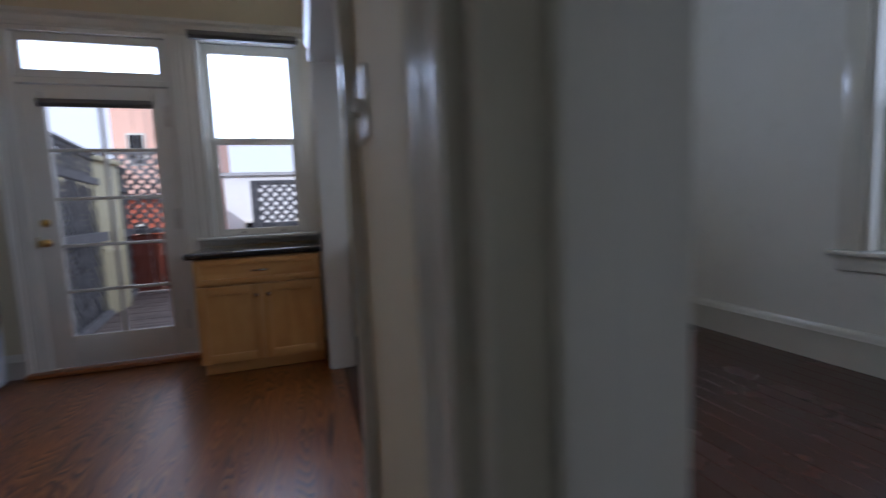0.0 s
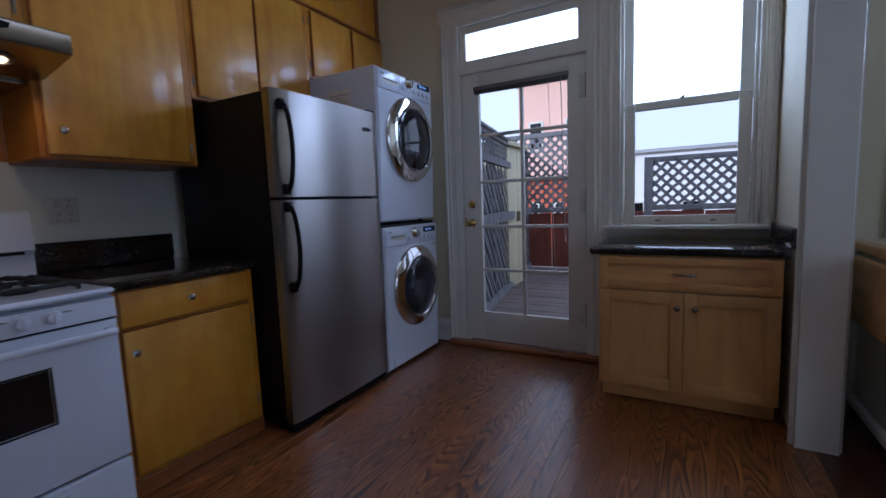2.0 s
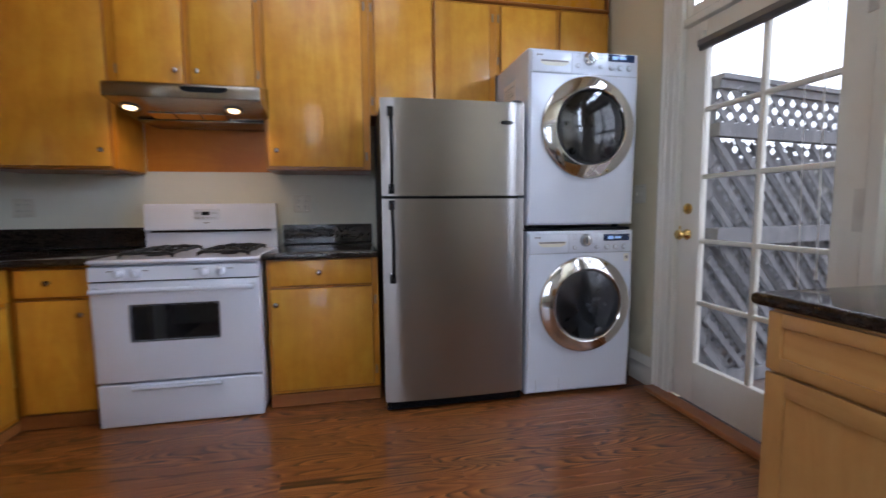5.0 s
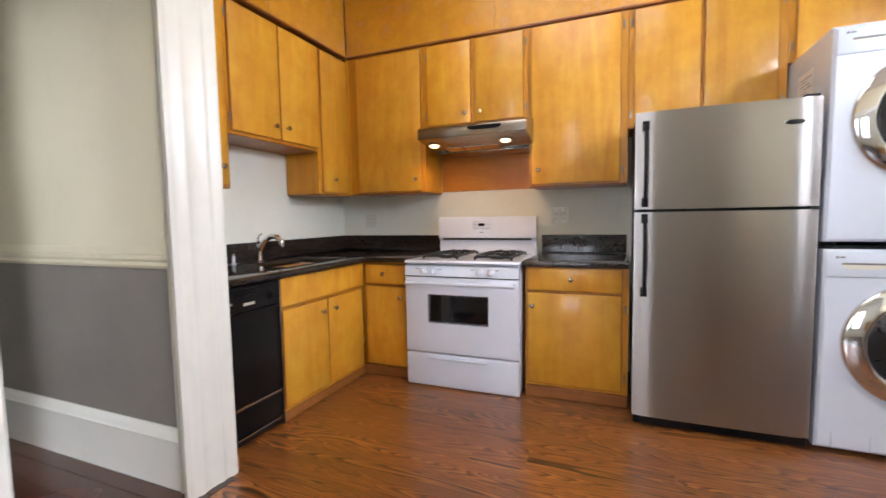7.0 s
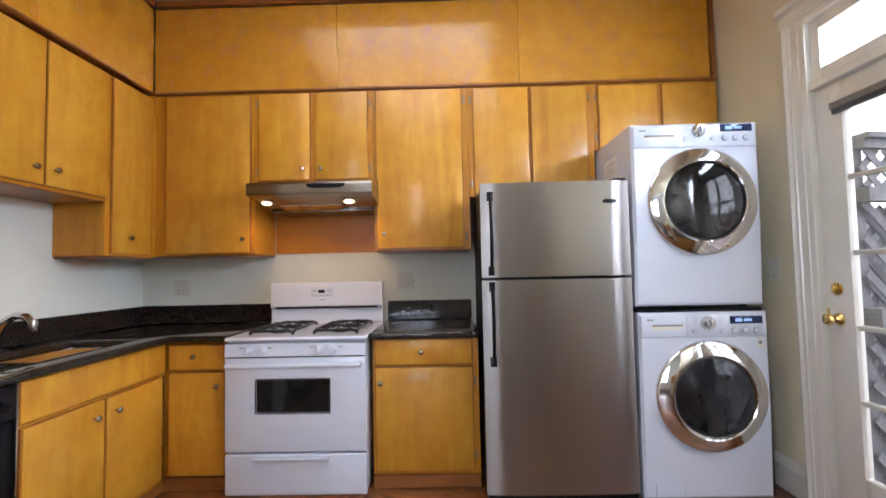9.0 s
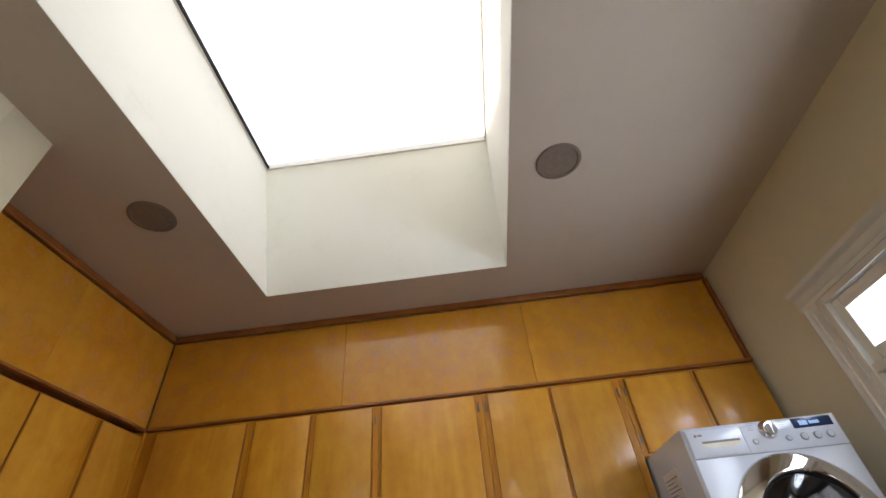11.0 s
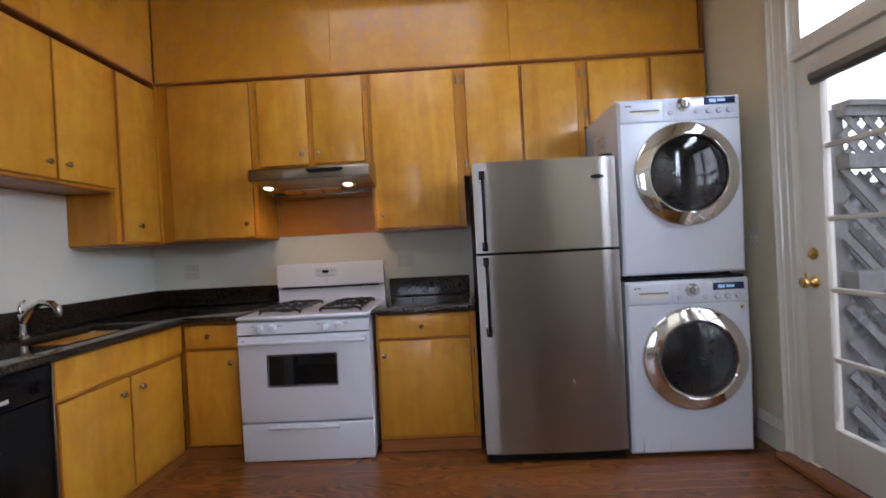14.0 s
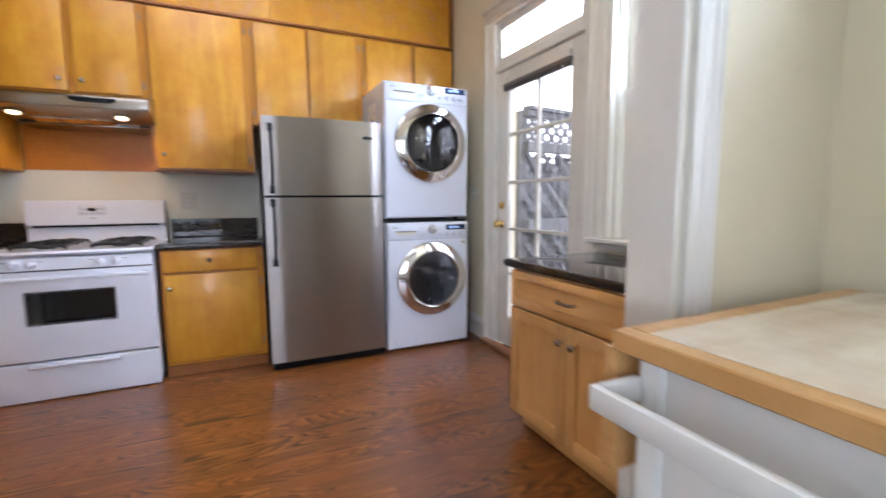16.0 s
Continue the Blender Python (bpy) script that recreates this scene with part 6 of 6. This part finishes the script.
for i in range(27):
    p = FA + fd * (i * 0.15) + Vector((-0.60, 0, 0))
    q = p + fd * 0.144
    part("board", beam(p + Vector((0, 0, DECK)), q + Vector((0, 0, DECK)), 0.02, 1.60 + 0.01 * (i % 3)), "backfence", nf)

# back fence: red boards below, lattice above
bf = thing("board_fence", (1.6, 8.6, DECK), "red-stained board fence with grey lattice top", "fence")
for i in range(42):
    x = -0.40 + i * 0.152
    part("board", B(x, x + (0.1505 if i % 5 else 0.141), 8.60, 8.622, DECK + 0.02, 0.86 + 0.004 * (i % 3), 0.003, 1), "redwood", bf)
for x0, x1, top in ((-0.4, 1.30, 2.16), (1.97, 6.0, 1.61)):
    part("rail", B(x0, x1, 8.57, 8.64, 0.875, 0.96, 0.004), "lattice", bf)
    part("rail", B(x0, x1, 8.57, 8.64, top, top + 0.08, 0.004), "lattice", bf)
    lattice_panel(bf, x1 - x0, 0.96, top, (1, 0, 0), (x0, 8.585, 0), 0.112, 0.046)
    for x in (x0, x1 - 0.12):
        part("post", B(x, x + 0.12, 8.54, 8.599, DECK + 0.005, top + 0.08, 0.004), "lattice", bf)

sd2 = thing("garden_cupboard", (0.3, 7.0, DECK), "pale yellow painted garden cupboard with two doors", "cupboard")
part("body", B(0.10, 0.44, 6.60, 7.36, DECK + 0.004, 1.84, 0.005), "shed", sd2)
part("roof", B(0.05, 0.50, 6.55, 7.41, 1.841, 1.90, 0.006), "shed", sd2)
for a, b, k in ((6.615, 6.975, 6.94), (6.985, 7.345, 7.02)):
    d = part("door", B(0.441, 0.462, a, b, DECK + 0.06, 1.80, 0.004), "shed", sd2)
    part("rail", B(0.462, 0.472, a + 0.05, b - 0.05, 0.68, 0.76, 0.003), "shed", d)
    part("handle", B(0.462, 0.49, k - 0.008, k + 0.008, 0.82, 0.96, 0.004), "oldmetal", d)


def house(name, x0, x1, y0, y1, top, mat, label, floors, cols):
    """A distant box building with parapet and separate windows on the side towards the deck."""
    h = thing(name, ((x0 + x1) / 2, (y0 + y1) / 2, -0.6), label, "house")
    part("wall", boxes((x0, x1, y0, y1, -0.6, top)), mat, h)
    part("roof", boxes((x0 - 0.2, x1 + 0.2, y0 - 0.2, y1 + 0.2, top, top + 0.12)), "roof", h)
    w = (x1 - x0) / cols
    for f in floors:
        for c in range(cols):
            a = x0 + w * (c + 0.3)
            wn_ = part("window", boxes((a, a + w * 0.4, y0 - 0.06, y0 - 0.01, f, f + 1.3)), "trim", h)
            part("pane", boxes((a + 0.08, a + w * 0.4 - 0.08, y0 - 0.08, y0 - 0.065, f + 0.08, f + 1.22)), "darkglass", wn_)
    return h


house("red_house", -2.4, -0.85, 16.0, 20.0, 1.75, "farred", "sunlit low red-rendered neighbouring house", (-0.3,), 2)
house("pale_house", -4.3, -1.0, 21.0, 27.0, 6.3, "farpink", "tall sunlit orange-pink neighbouring house", (3.3,), 2)
house("white_house", -0.1, 9.5, 19.0, 26.0, 2.65, "farwhite", "sunlit low white neighbouring house", (-0.4,), 5)

# ---------------------------------------------------------------- floors
structure("subfloor", boxes((-0.1, 6.1, -2.65, 4.30, -0.12, -0.016)), "gap", "dark subfloor under the boards", "floor")


def strips(x0, x1, y0, y1, w, lo, hi, seed):
    """Staggered strips along y: (x0, x1, y0, y1) of each."""
    rnd = random.Random(seed)
    rows = []
    n = round((x1 - x0) / w)
    w = (x1 - x0) / n
    for i in range(n):
        y = y0 - rnd.uniform(0, lo)
        while y < y1:
            e = y + rnd.uniform(lo, hi)
            if y1 - e < 0.25:
                e = y1
            a, b = max(y, y0), min(e, y1)
            if b - a > 0.02:
                rows.append((x0 + i * w, x0 + (i + 1) * w, a, b))
            y = e
    return rows


def strip_mesh(length, width):
    """A board with eased top edges, its upper face at z = 0."""
    g, e = 0.0002, 0.0007
    bm = bmesh.new()
    prism(bm, [(g, -0.0155), (width - g, -0.0155), (width - g, -e), (width - g - e, 0), (g + e, 0), (g, -e)], 'y', g, length - g)
    bmesh.ops.recalc_face_normals(bm, faces=bm.faces[:])
    me = bpy.data.meshes.new("board")
    bm.to_mesh(me)
    bm.free()
    return me


fl = thing("floor_kitchen", (1.5, 2.2, 0), "stained red-brown oak strip floor with satin varnish", "floor", kind="structure")
shared = {}
for a, b, c, d in strips(0.0, 2.024, 0.06, 4.12, 0.0723, 0.6, 1.9, 3) + strips(2.024, 3.035, 0.84, 4.12, 0.0723, 0.6, 1.9, 4):
    ln = max(round((d - c) / 0.05) * 0.05, 0.05)
    key = round(ln, 2)
    if key not in shared:
        shared[key] = strip_mesh(key, b - a)
        shared[key].materials.append(M["oak"])
    o = new("board", shared[key])
    o.parent = fl
    o.scale = (1, (d - c) / key, 1)
    o.matrix_parent_inverse = Matrix.Translation(-ORIGIN[fl])
    o.location = (a, c, 0)


def joined_floor(name, rects, mat, label):
    bm = bmesh.new()
    for a, b, c, d in rects:
        prism(bm, [(a + 0.0006, -0.0155), (b - 0.0006, -0.0155), (b - 0.0006, -0.0016), (b - 0.0022, 0), (a + 0.0022, 0), (a + 0.0006, -0.0016)], 'y', c + 0.0006, d - 0.0006)
    return structure(name, bm, mat, label, "floor")


joined_floor("floor_dining", strips(3.035, RX, -2.5, 4.12, 0.11, 1.2, 3.0, 5), "redfloor", "dark red stained board floor of the dining room")
joined_floor("floor_hall", strips(2.024, 3.035, -2.5, 0.838, 0.11, 1.2, 3.0, 6), "redfloor", "dark red stained board floor of the hall")

dk = thing("deck", (2.5, 6.5, DECK), "weathered grey-brown timber deck outside the back door", "deck", kind="structure")
part("joists", boxes((-0.4, 6.0, 4.33, 8.7, DECK - 0.2, DECK - 0.035)), "gap", dk)
for i in range(31):
    y = 4.34 + i * 0.141
    part("board", B(-0.4, 6.0, y, y + 0.135, DECK - 0.034, DECK + 0.002 * math.sin(i * 2.3), 0.004, 1), "deck", dk)
